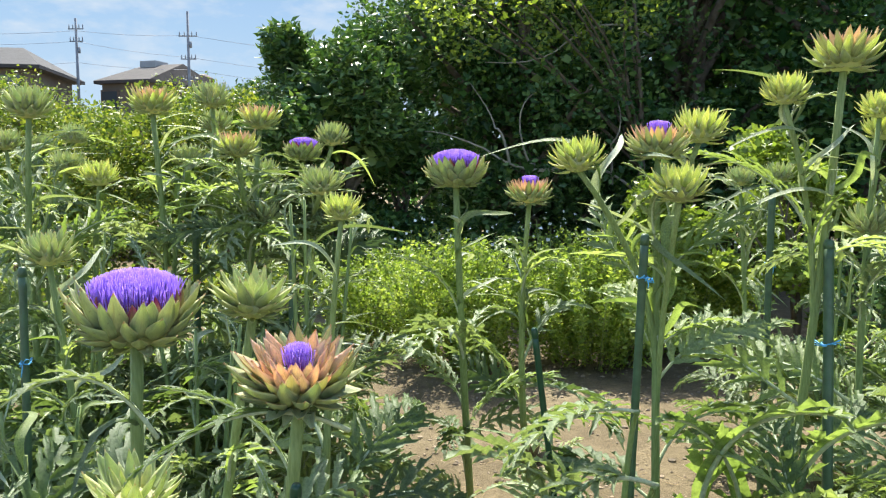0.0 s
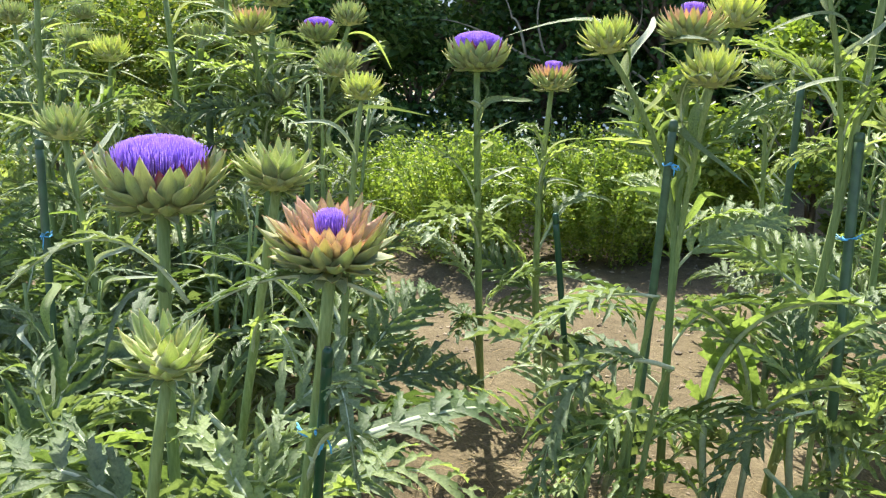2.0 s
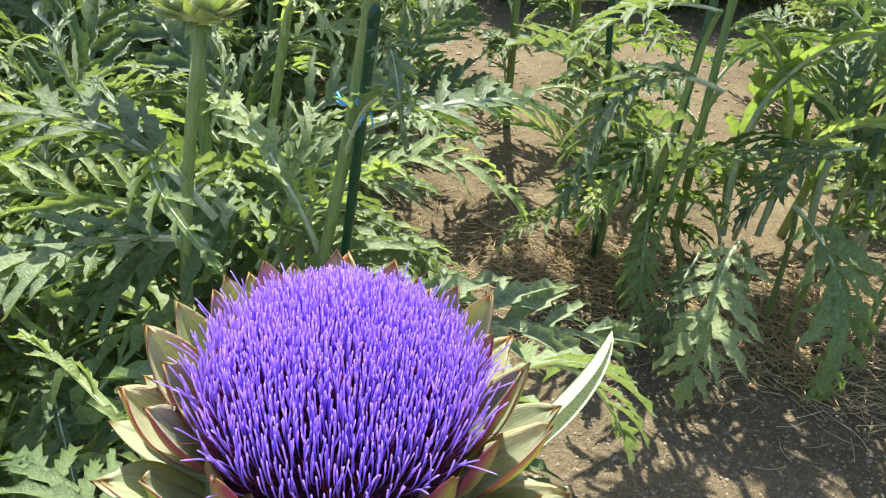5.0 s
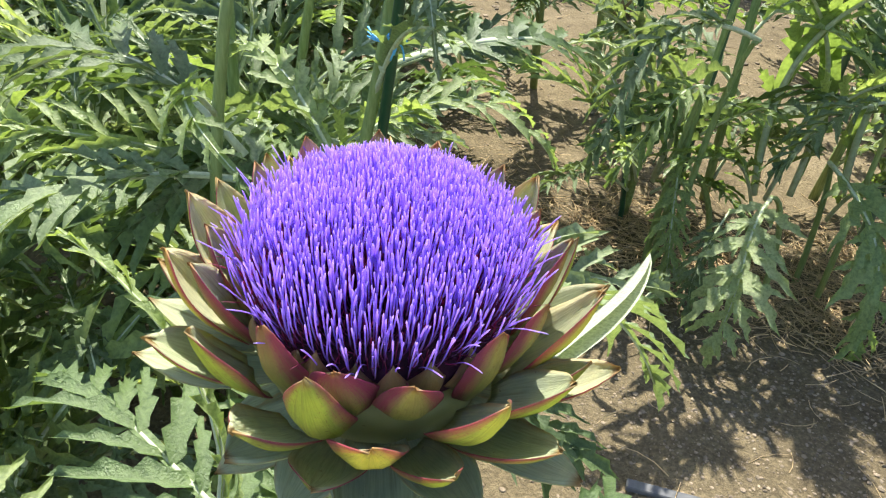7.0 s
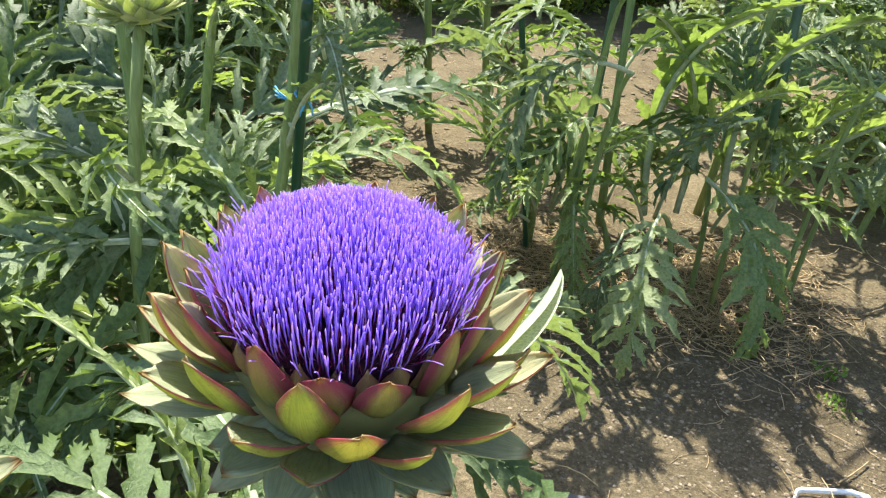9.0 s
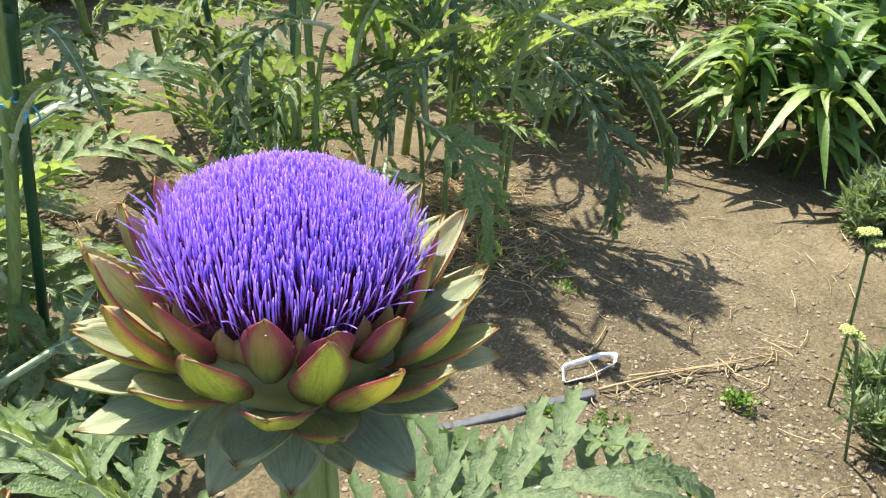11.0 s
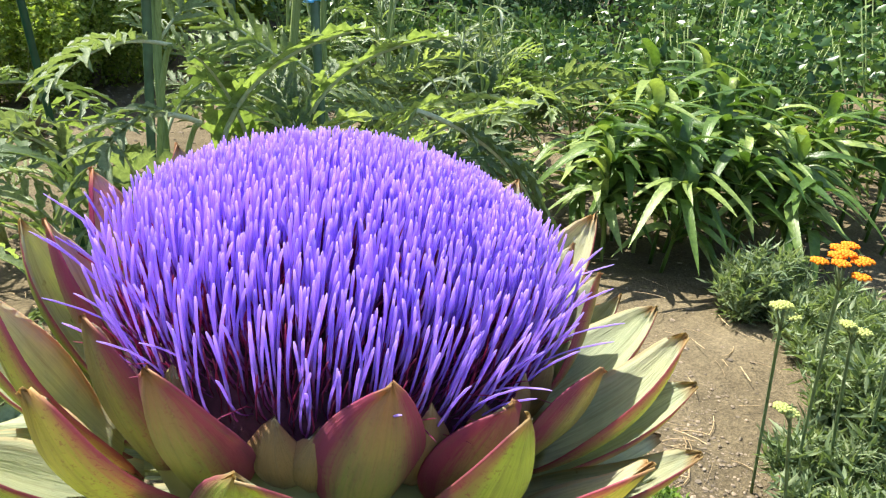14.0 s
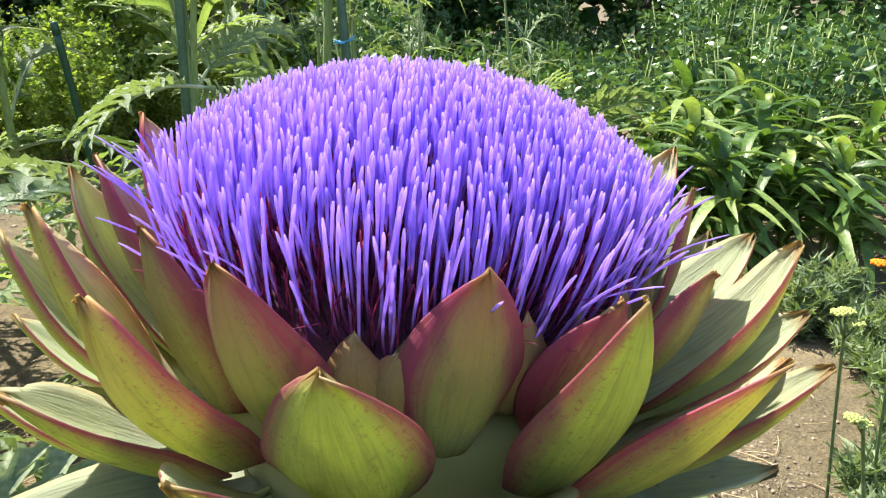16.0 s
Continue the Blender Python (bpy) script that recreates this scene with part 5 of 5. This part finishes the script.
def yarrow_stem(base, top, mat, size, label, count=7):
    rnd = random.Random(int(base[0] * 1000))
    y = thing("yarrow", base, label, "yarrow", "yarrow flowers")
    v = Vector(top) - Vector(base)
    bm = bmesh.new()
    tube(bm, curve((0, 0, -0.02), v, (0.02, 0.01, 0), 8), [0.003] * 8, 6)
    for i in range(count):
        a = i * 2.4
        r = size * math.sqrt(i / count)
        e = v + Vector((r * math.cos(a), r * math.sin(a), rnd.uniform(-0.012, 0.016)))
        tube(bm, [v * 0.9, e - Vector((0, 0, 0.004))], [0.0018, 0.0014], 5)
    part("stalk", finish(bm, "stalk", M_YARROW), y)
    for i in range(count):
        a = i * 2.4
        r = size * math.sqrt(i / count)
        e = v + Vector((r * math.cos(a), r * math.sin(a), rnd.uniform(-0.012, 0.016)))
        bm = bmesh.new()
        for k in range(26):
            rr = 0.014 * math.sqrt(k / 26)
            m = Matrix.Translation((rr * math.cos(k * 2.4), rr * math.sin(k * 2.4), 0.004 - rr * rr * 14)) @ Matrix.Diagonal((0.0035, 0.0035, 0.003, 1))
            bmesh.ops.create_icosphere(bm, subdivisions=1, radius=1, matrix=m)
        tagged(part("umbel", finish(bm, "umbel", mat), y, Matrix.Translation(e)), kind="stuff")


yarrow_stem((1.24, 0.66, 0), (1.115, 0.63, 0.53), M_ORANGE, 0.045, "yarrow with flat orange flower clusters", 9)
yarrow_stem((1.2, 0.72, 0), (1.10, 0.70, 0.42), M_CREAM, 0.02, "yarrow with fading cream flower clusters", 3)
yarrow_stem((1.3, 0.62, 0), (1.2, 0.62, 0.40), M_CREAM, 0.02, "yarrow with fading cream flower clusters", 3)
yarrow_stem((1.1, 0.6, 0), (0.98, 0.6, 0.32), M_CREAM, 0.02, "yarrow with fading cream flower clusters", 2)
yarrow_stem((1.35, 0.58, 0), (1.27, 0.578, 0.46), M_MAGENTA, 0.02, "yarrow with magenta flower clusters", 3)

loop = thing("plastic_loop", (0.796, 1.012, -0.002), "white flat plastic strap loop lying on the soil", "strap")
bm = bmesh.new()
corners = [Vector(c) for c in ((-0.074, -0.018, 0.008), (-0.046, 0.024, 0.011), (0.052, 0.020, 0.012), (0.080, 0.006, 0.013), (0.060, -0.014, 0.010), (-0.012, -0.022, 0.007))]
rim = []
for i in range(6):
    a, b = corners[i], corners[(i + 1) % 6]
    for t in (0.08, 0.5, 0.92):
        rim.append(a.lerp(b, t))
line = rim[:]
for k, p in enumerate(line):
    d = (line[(k + 1) % 18] - line[k - 1]).normalized()
    side = Vector((-d.y, d.x, 0))
    up = Vector((0, 0, 1))
    rim[k] = [bm.verts.new(p + side * sx * 0.0012 + up * sz * 0.0035 + side * sz * 0.003) for sx, sz in ((-1, -1), (1, -1), (1, 1), (-1, 1))]
for k in range(18):
    a, b = rim[k], rim[(k + 1) % 18]
    for c in range(4):
        bm.faces.new((a[c], b[c], b[(c + 1) % 4], a[(c + 1) % 4]))
part("strap", finish(bm, "strap", M_WHITE), loop)

def weed(at, count, spread, seed, label):
    rng = np.random.default_rng(seed)
    ob = thing("weed", at, label, "weed", "small weeds on the path")
    p = rng.normal(0, 1, (count, 3)) * np.array([spread, spread, spread * 0.35])
    p[:, 2] = np.abs(p[:, 2])
    blades("foliage", None, p, rng, 0.014, 0.3, M_WEED, "", "", 0.5, ob)


weed((0.655, 0.925, 0), 300, 0.014, 1, "tuft of bright green weed against the edging")
weed((0.73, 0.86, 0), 60, 0.022, 2, "thin scatter of green weed seedlings on the soil")
weed((1.02, 0.80, 0), 130, 0.014, 3, "small bright green weed on the path")
weed((0.94, 1.28, 0), 40, 0.02, 4, "thin scatter of green weed seedlings on the soil")
weed((0.98, 1.40, 0), 40, 0.02, 5, "thin scatter of green weed seedlings on the soil")
edge = thing("garden_edging", (0.29, 1.015, 0), "grey plastic garden edging strip sunk along the path", "edging")
for i in range(3):
    bm = bmesh.new()
    bmesh.ops.create_cube(bm, size=1, matrix=pose(0.083 + i * 0.1535, -0.025 - 0.021 * i, -0.004 - 0.002 * (i % 2), 3, 0, -7.8) @ Matrix.Diagonal((0.151, 0.020, 0.040, 1)))
    bmesh.ops.bevel(bm, geom=bm.edges[:], offset=0.002, segments=1, affect="EDGES")
    part("strip", finish(bm, "strip", M_EDGING, False), edge)


def dry_stalk(a, b, bend, radius):
    """A long dead stalk lying on the soil."""
    ob = thing("dry_stalk", a, "long dry tan stalk lying along the path edge", "stalk", "dry stalks on the path")
    bm = bmesh.new()
    pts = curve((0, 0, 0), Vector(b) - Vector(a), bend, 9)
    tube(bm, pts, [radius * (1 - 0.05 * k) for k in range(len(pts))], 6, 0.1)
    part("stalk", finish(bm, "stalk", M_STRAW), ob)


dry_stalk((0.775, 0.946, 0.006), (1.12, 0.884, 0.005), (0, 0.006, 0.002), 0.0034)
dry_stalk((0.86, 0.955, 0.005), (1.20, 0.875, 0.006), (0, -0.008, 0.002), 0.0026)
dry_stalk((0.84, 1.06, 0.004), (0.93, 1.12, 0.004), (0.004, 0, 0.001), 0.0022)

# ---- background planting ----
def clump_points(rng, centre, radii, count):
    d = rng.normal(0, 1, (count, 3))
    d /= np.linalg.norm(d, axis=1)[:, None]
    r = rng.uniform(0.45, 1.0, count) ** 0.6
    lump = 1 + 0.16 * np.sin(d[:, 0] * 7 + centre[0]) + 0.16 * np.sin(d[:, 2] * 9 + centre[1] * 3) + 0.12 * np.sin(d[:, 1] * 8)
    return np.array(centre) + d * np.array(radii) * (r * lump)[:, None]


def tree(base, height, spread, mat, leaves, leaf, seed, label, trunk=0.12, low=0.25, clumps=26, name="tree", wide=0.28, category="tree", shift=(0, 0)):
    rnd = random.Random(seed)
    rng = np.random.default_rng(seed)
    tr = thing(name, (*base, 0), label, category, "trees behind the garden")
    pts, limbs = [], []
    for i in range(clumps):
        a = i * 2.4 + rnd.uniform(-0.3, 0.3)
        z = height * (low + (0.92 - low) * rnd.random() ** 0.9)
        k = z / height
        room = spread * (0.55 + 0.45 * math.sin(min(1, (k - low * 0.6) * 1.25) * math.pi)) * math.sqrt(rnd.random())
        c = (room * math.cos(a) + shift[0], room * math.sin(a) + shift[1], z)
        r = spread * rnd.uniform(0.24, 0.42)
        pts.append(clump_points(rng, c, (r, r, r * 0.8), leaves // clumps))
        limbs.append(Vector(c))
    bm = bmesh.new()
    tube(bm, curve((0, 0, -0.1), (rnd.uniform(-0.2, 0.2), rnd.uniform(-0.2, 0.2), height * 0.8), (0.1, 0, 0), 8), [trunk * (1 - 0.11 * i) for i in range(8)], 9, 0.05)
    part("trunk", finish(bm, "trunk", M_BARK), tr)
    for c in limbs[::2]:
        bm = bmesh.new()
        s = Vector((0, 0, max(0.2, c.z * 0.5)))
        tube(bm, curve(s, c, (rnd.uniform(-0.15, 0.15), rnd.uniform(-0.15, 0.15), 0.1), 6), [trunk * 0.4 * (1 - 0.15 * i) for i in range(6)], 6)
        part("limb", finish(bm, "limb", M_BARK), tr)
    blades("crown", None, np.concatenate(pts), rng, leaf, wide, mat, "", "", 0.15, tr)
    if leaves > 12000:
        inner = np.concatenate(pts)[::9]
        inner = inner * np.array([0.8, 0.8, 0.96])
        blades("inner_crown", None, inner, rng, leaf * 2.0, 0.34, mat, "", "", 0.1, tr)
    return tr


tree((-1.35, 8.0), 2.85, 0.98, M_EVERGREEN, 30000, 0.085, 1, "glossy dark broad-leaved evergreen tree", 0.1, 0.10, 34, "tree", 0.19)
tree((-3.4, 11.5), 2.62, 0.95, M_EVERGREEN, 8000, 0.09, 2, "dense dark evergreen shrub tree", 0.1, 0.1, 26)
tree((0.65, 10.6), 6.5, 2.2, M_TREE, 22000, 0.09, 3, "tall dark green tree in shade", 0.18, 0.1, 40)
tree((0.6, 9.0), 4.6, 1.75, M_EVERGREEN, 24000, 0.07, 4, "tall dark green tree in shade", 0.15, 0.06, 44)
tree((2.6, 10.0), 6.5, 2.4, M_TREE, 24000, 0.085, 5, "tall dark green tree in shade", 0.18, 0.05, 44)
tree((4.8, 9.6), 6.5, 2.4, M_TREE, 24000, 0.085, 6, "tall dark green tree in shade", 0.18, 0.05, 44)
tree((8.5, 7.0), 5.5, 2.4, M_TREE, 7000, 0.12, 14, "tall dark green tree in shade", 0.18, 0.05, 36)
tree((9.5, 3.5), 5.5, 2.4, M_TREE, 7000, 0.12, 15, "tall dark green tree in shade", 0.18, 0.05, 36)
tree((9.8, -0.2), 5.0, 2.4, M_TREE, 7000, 0.12, 16, "tall dark green tree in shade", 0.18, 0.05, 36)
tree((7.0, 10.0), 6.5, 2.6, M_TREE, 18000, 0.10, 7, "tall dark green tree in shade", 0.18, 0.05, 40)
tree((1.6, 12.6), 8.0, 3.2, M_TREE, 9000, 0.16, 8, "tall dark green tree in shade", 0.2, 0.05, 40)
tree((5.6, 13.0), 8.0, 3.4, M_TREE, 9000, 0.16, 9, "tall dark green tree in shade", 0.2, 0.05, 40)
# Added shrub: covers bright soil where only deep shade lies.
tree((-0.75, 8.3), 1.7, 0.75, M_TREE, 6000, 0.07, 17, "dark filler shrub added under the trees", 0.05, 0.05, 20, "shrub", 0.28, "shrub")
light_tree = tree((1.75, 8.3), 4.2, 1.15, M_TREE_LIGHT, 4200, 0.06, 10, "young tree with light green leaves and pale bare limbs", 0.05, 0.58, 26, shift=(-1.15, -0.9))
for a, c, e, bend in (((0.0, 0.0, 1.0), (-0.85, -0.5, 1.27), (-1.35, -0.5, 1.30), 0.12), ((-0.85, -0.5, 1.27), (-1.6, -0.5, 1.45), (-2.2, -0.5, 1.62), -0.1), ((-1.35, -0.5, 1.30), (-1.5, -0.5, 1.65), (-1.75, -0.4, 2.1), 0.1),
                      ((-0.3, -0.2, 1.1), (-0.35, -0.4, 1.5), (-0.3, -0.4, 1.95), 0.1), ((0.1, 0, 2.6), (-0.8, -0.3, 2.5), (-1.6, -0.4, 2.3), 0.15), ((-1.1, -0.4, 1.3), (-1.25, -0.5, 1.6), (-1.1, -0.5, 2.0), -0.1)):
    bm = bmesh.new()
    tube(bm, curve(a, c, (0, 0, bend), 6) + curve(c, e, (bend * 0.6, 0, -bend * 0.5), 6)[1:], [0.015 - 0.0011 * i for i in range(11)], 6)
    part("limb", finish(bm, "limb", M_BARK_PALE), light_tree, None, "pale bare limb")
tree((2.18, 5.25), 1.50, 0.5, M_TREE_LIGHT, 5500, 0.06, 11, "yellow-green leafy garden shrub", 0.03, 0.15, 18, "shrub", 0.3, "shrub")
tree((1.33, 5.35), 1.28, 0.46, M_TREE_LIGHT, 4500, 0.055, 12, "yellow-green leafy garden shrub", 0.03, 0.15, 16, "shrub", 0.3, "shrub")
for q, (x, y, h, s) in enumerate([(-6.6, 9.4, 2.15, 1.2), (-5.2, 9.0, 2.22, 1.2), (-3.9, 8.8, 2.22, 1.2), (-2.9, 9.3, 2.12, 1.0), (-7.6, 12.0, 2.55, 1.5), (-5.6, 12.2, 2.55, 1.5), (-3.8, 12.6, 2.5, 1.4)]):
    tree((x, y), h, s, M_HEDGE, 18000, 0.048, 20 + q, "clipped yellow-green hedge shrub", 0.05, 0.1, 24, "hedge_shrub", 0.3, "shrub")


def fine_bush(at, spread, tall, count, seed, label, flowers=0, mat=M_BUSH, leaf=0.03):
    rng = np.random.default_rng(seed)
    ob = thing("bush", at, label, "bush", "low bushes behind the bed")
    shoots = 140
    sa, sr = rng.random(shoots) * 6.283, np.sqrt(rng.random(shoots))
    top = np.stack([np.cos(sa) * sr * spread, np.sin(sa) * sr * spread, tall * (1 - 0.4 * sr ** 3) * rng.uniform(0.8, 1.1, shoots)], -1)
    foot = top * np.array([0.5, 0.5, 0])
    which = rng.integers(0, shoots, count)
    t = rng.random(count) ** 0.6
    p = foot[which] + (top[which] - foot[which]) * t[:, None] + rng.normal(0, 0.02, (count, 3))
    blades("foliage", None, p, rng, leaf, 0.28, mat, "", "", 0.2, ob)
    bm = bmesh.new()
    for i in range(0, shoots, 4):
        tube(bm, [Vector(foot[i]), Vector(top[i])], [0.005, 0.003], 5)
    tagged(part("shoot_mass", finish(bm, "shoot_mass", M_STEM), ob), kind="stuff")
    if flowers:
        k = rng.integers(0, shoots, flowers)
        q = top[k] + rng.normal(0, 0.04, (flowers, 3)) + np.array([0, 0, 0.06])
        blades("flower_scatter", None, q, rng, 0.028, 0.5, M_WHITE_FLOWER, "", "", 1.0, ob)


fine_bush((0.0, 4.9, 0), 0.55, 0.78, 18000, 1, "low bush of fine light green leaves")
fine_bush((0.85, 5.1, 0), 0.6, 0.8, 18000, 2, "low bush of fine light green leaves")
fine_bush((1.45, 5.5, 0), 0.5, 0.7, 14000, 3, "low bush of fine light green leaves")
fine_bush((-0.6, 5.6, 0), 0.5, 0.7, 12000, 4, "low bush of fine light green leaves")
fine_bush((0.7, 6.6, 0), 0.7, 0.75, 5000, 5, "low bush dotted with small white flowers", 90)
fine_bush((1.9, 6.2, 0), 0.6, 0.7, 5000, 6, "low bush dotted with small white flowers", 60)
fine_bush((-0.3, 6.7, 0), 0.6, 0.7, 5000, 7, "low bush dotted with small white flowers", 60)
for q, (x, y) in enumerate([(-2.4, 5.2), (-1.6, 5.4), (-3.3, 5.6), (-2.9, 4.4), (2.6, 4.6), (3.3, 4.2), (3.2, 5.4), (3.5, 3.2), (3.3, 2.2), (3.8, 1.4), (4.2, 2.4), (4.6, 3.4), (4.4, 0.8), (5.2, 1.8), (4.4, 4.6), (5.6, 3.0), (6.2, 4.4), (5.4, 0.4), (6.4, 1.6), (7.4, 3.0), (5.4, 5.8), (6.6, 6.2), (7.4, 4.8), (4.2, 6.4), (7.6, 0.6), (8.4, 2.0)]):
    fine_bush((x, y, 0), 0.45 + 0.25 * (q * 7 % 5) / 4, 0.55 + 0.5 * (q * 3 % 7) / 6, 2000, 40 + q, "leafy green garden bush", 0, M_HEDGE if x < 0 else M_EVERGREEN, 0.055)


def far_woods(x0, x1, y0, y1, tall, count, seed):
    """A closed dark belt of far trees, one mass of leaves."""
    rng = np.random.default_rng(seed)
    t = rng.random(count)
    z = rng.random(count) ** 0.8 * tall
    edge = tall * (0.85 + 0.15 * np.sin(t * 40) * np.sin(t * 17 + 1))
    q = np.stack([x0 + (x1 - x0) * t, y0 + (y1 - y0) * t, np.minimum(z, edge)], -1) + rng.normal(0, 0.35, (count, 3)) * np.array([1, 1, 0.3])
    q[:, 2] = np.abs(q[:, 2])
    ob = blades("woods", (0, 0, 0), q, rng, 0.34, 0.42, M_TREE, "dark belt of trees closing the garden", "woods")
    tagged(ob, kind="stuff")


far_woods(-1.2, 12.0, 15.0, 13.5, 8.0, 16000, 1)
far_woods(12.0, 12.5, 13.5, -6.0, 6.0, 14000, 2)


# ---- houses, poles and cables far behind ----
def box(bm, x0, x1, y0, y1, z0, z1):
    bmesh.ops.create_cube(bm, size=1, matrix=Matrix.Translation(((x0 + x1) / 2, (y0 + y1) / 2, (z0 + z1) / 2)) @ Matrix.Diagonal((x1 - x0, y1 - y0, z1 - z0, 1)))


def house(at, wide, deep, eaves, ridge, roof_mat, label, turn=0.0, hip=0.0, openings=()):
    h = thing("house", at, label, "house", "houses behind the hedge")
    h.rotation_euler[2] = radians(turn)
    bm = bmesh.new()
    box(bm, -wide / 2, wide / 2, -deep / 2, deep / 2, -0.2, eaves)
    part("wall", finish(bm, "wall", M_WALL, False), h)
    bm = bmesh.new()
    o = min(0.6, wide * 0.1)
    low = [bm.verts.new(c) for c in ((-wide / 2 - o, -deep / 2 - o, eaves), (wide / 2 + o, -deep / 2 - o, eaves), (wide / 2 + o, deep / 2 + o, eaves), (-wide / 2 - o, deep / 2 + o, eaves))]
    low2 = [bm.verts.new(v.co - Vector((0, 0, 0.18))) for v in low]
    top = [bm.verts.new((-wide / 2 + hip - o, 0, ridge)), bm.verts.new((wide / 2 - hip + o, 0, ridge))]
    bm.faces.new((low[0], low[1], top[1], top[0]))
    bm.faces.new((low[2], low[3], top[0], top[1]))
    bm.faces.new((low[1], low[2], top[1]))
    bm.faces.new((low[3], low[0], top[0]))
    for i in range(4):
        bm.faces.new((low[i], low2[i], low2[(i + 1) % 4], low[(i + 1) % 4]))
    bm.faces.new(low2[::-1])
    part("roof", finish(bm, "roof", roof_mat, False), h)
    for x, z, w, t in openings:
        fr = bmesh.new()
        box(fr, x - w / 2 - 0.1, x + w / 2 + 0.1, -deep / 2 - 0.08, -deep / 2 + 0.05, z - 0.1, z + t + 0.1)
        win = part("window", finish(fr, "window", M_TIMBER, False), h)
        pb = bmesh.new()
        box(pb, x - w / 2, x + w / 2, -deep / 2 - 0.12, -deep / 2 - 0.085, z, z + t)
        part("pane", finish(pb, "pane", M_GLASS, False), win)
    return h


house((-27.9, 43.0, 0), 8.0, 7.0, 6.6, 8.0, M_ROOF, "two-storey house with grey tiled roof and pale walls", 12, 2.1, ((-1.5, 4.6, 2.0, 1.2), (2.4, 4.8, 2.2, 1.3)))
second = house((-18.9, 47, 0), 3.1, 7.0, 6.2, 7.5, M_ROOF_B, "house with brown tiled roof and a small roof vent", -14, 0.5, ((1.2, 4.6, 0.8, 1.0), (-1.0, 4.6, 1.0, 1.0)))
bm = bmesh.new()
box(bm, -1.2, -0.1, -0.6, 0.6, 7.2, 7.68)
part("roof_vent", finish(bm, "roof_vent", M_VENT, False), second, None, "pale grey roof vent")
house((-17.9, 50, 0), 1.2, 2.0, 7.1, 7.3, M_TIMBER, "small dark grey block-shaped house annexe", 0, 0.2, ((0.0, 4.4, 0.8, 0.8),))


def utility_pole(at, height, arms, label):
    p = thing("utility_pole", at, label, "utility pole", "utility poles")
    bm = bmesh.new()
    tube(bm, [(0, 0, -0.3), (0, 0, height * 0.5), (0, 0, height)], [0.11, 0.09, 0.07], 10)
    part("pole", finish(bm, "pole", M_CONCRETE_HAZE), p)
    for z, w in arms:
        bm = bmesh.new()
        box(bm, -w / 2, w / 2, -0.03, 0.03, z - 0.03, z + 0.03)
        arm = part("crossarm", finish(bm, "crossarm", M_CONCRETE_HAZE, False), p)
        for k in (-0.45, -0.2, 0.2, 0.45):
            bm = bmesh.new()
            tube(bm, [(k * w, 0, z), (k * w, 0, z + 0.12), (k * w, 0, z + 0.26)], [0.02, 0.035, 0.02], 8)
            part("insulator", finish(bm, "insulator", M_CONCRETE_HAZE), arm)
    bm = bmesh.new()
    tube(bm, [(0.14, 0, height * 0.80), (0.14, 0, height * 0.80 + 0.35)], [0.08, 0.08], 10)
    part("transformer", finish(bm, "transformer", M_CONCRETE_HAZE), p)


utility_pole((-23.2, 45.1, 0), 9.9, ((9.3, 0.9), (8.6, 0.8)), "grey concrete utility pole with crossarms")
utility_pole((-16.75, 45.4, 0), 10.3, ((8.9, 1.1), (7.6, 0.9), (6.4, 0.8)), "grey concrete utility pole with crossarms")
for z, za, zb in ((9.2, 9.2, 8.95), (8.5, 8.6, 7.7), (7.4, 7.4, 7.0)):
    wire = thing("power_line", (-16.75, 45.4, 0), "dark overhead power line sagging between poles", "power line", "power lines")
    bm = bmesh.new()
    tube(bm, curve((0, 0, zb), (-6.45, -0.3, za), (0, 0, -0.12), 10), [0.010] * 10, 5)
    tube(bm, curve((-6.45, -0.3, za), (-22, -3, za + 0.4), (0, 0, -0.5), 12), [0.010] * 12, 5)
    tube(bm, curve((0, 0, zb), (30, 6, zb - 1.2), (0, 0, -0.8), 12), [0.010] * 12, 5)
    part("cable", finish(bm, "cable", M_WIRE_HAZE), wire)


# ---- the far sky over the houses ----
def sky_material():
    k = Nodes("far_sky")
    vec = k.coords("Object", (0.012, 0.012, 0.03))
    sep = k.n("SeparateXYZ")
    tc = k.n("TexCoord")
    k.link(tc.outputs["Object"], sep.inputs[0])
    high = k.math("MULTIPLY", sep.outputs[2], 1 / 160)
    col = k.ramp(high, [(0.0, (0.62, 0.76, 0.88)), (0.45, (0.42, 0.62, 0.86)), (1.0, (0.22, 0.42, 0.78))])
    cloud = k.ramp(k.noise(vec, 1.6, 7, 0.6), [(0.48, (0, 0, 0)), (0.72, (0.75, 0.75, 0.75))])
    col = k.mix(cloud, col, (0.80, 0.84, 0.88))
    em = k.n("Emission", Strength=0.40)
    k.link(col, em.inputs[0])
    k.link(em.outputs[0], k.out.inputs[0])
    return k.mat


n = 24
ring = [(math.sin(radians(-62 + 80 * i / n)) * 420, math.cos(radians(-62 + 80 * i / n)) * 420) for i in range(n + 1)]
verts = [(x, y, z) for x, y in ring for z in (-2.0, 170.0)]
faces = [(2 * i, 2 * i + 2, 2 * i + 3, 2 * i + 1) for i in range(n)]
tagged(new("backdrop", from_arrays("backdrop", verts, faces, sky_material())), "pale blue hazy sky with thin cloud", "sky", "", "structure")
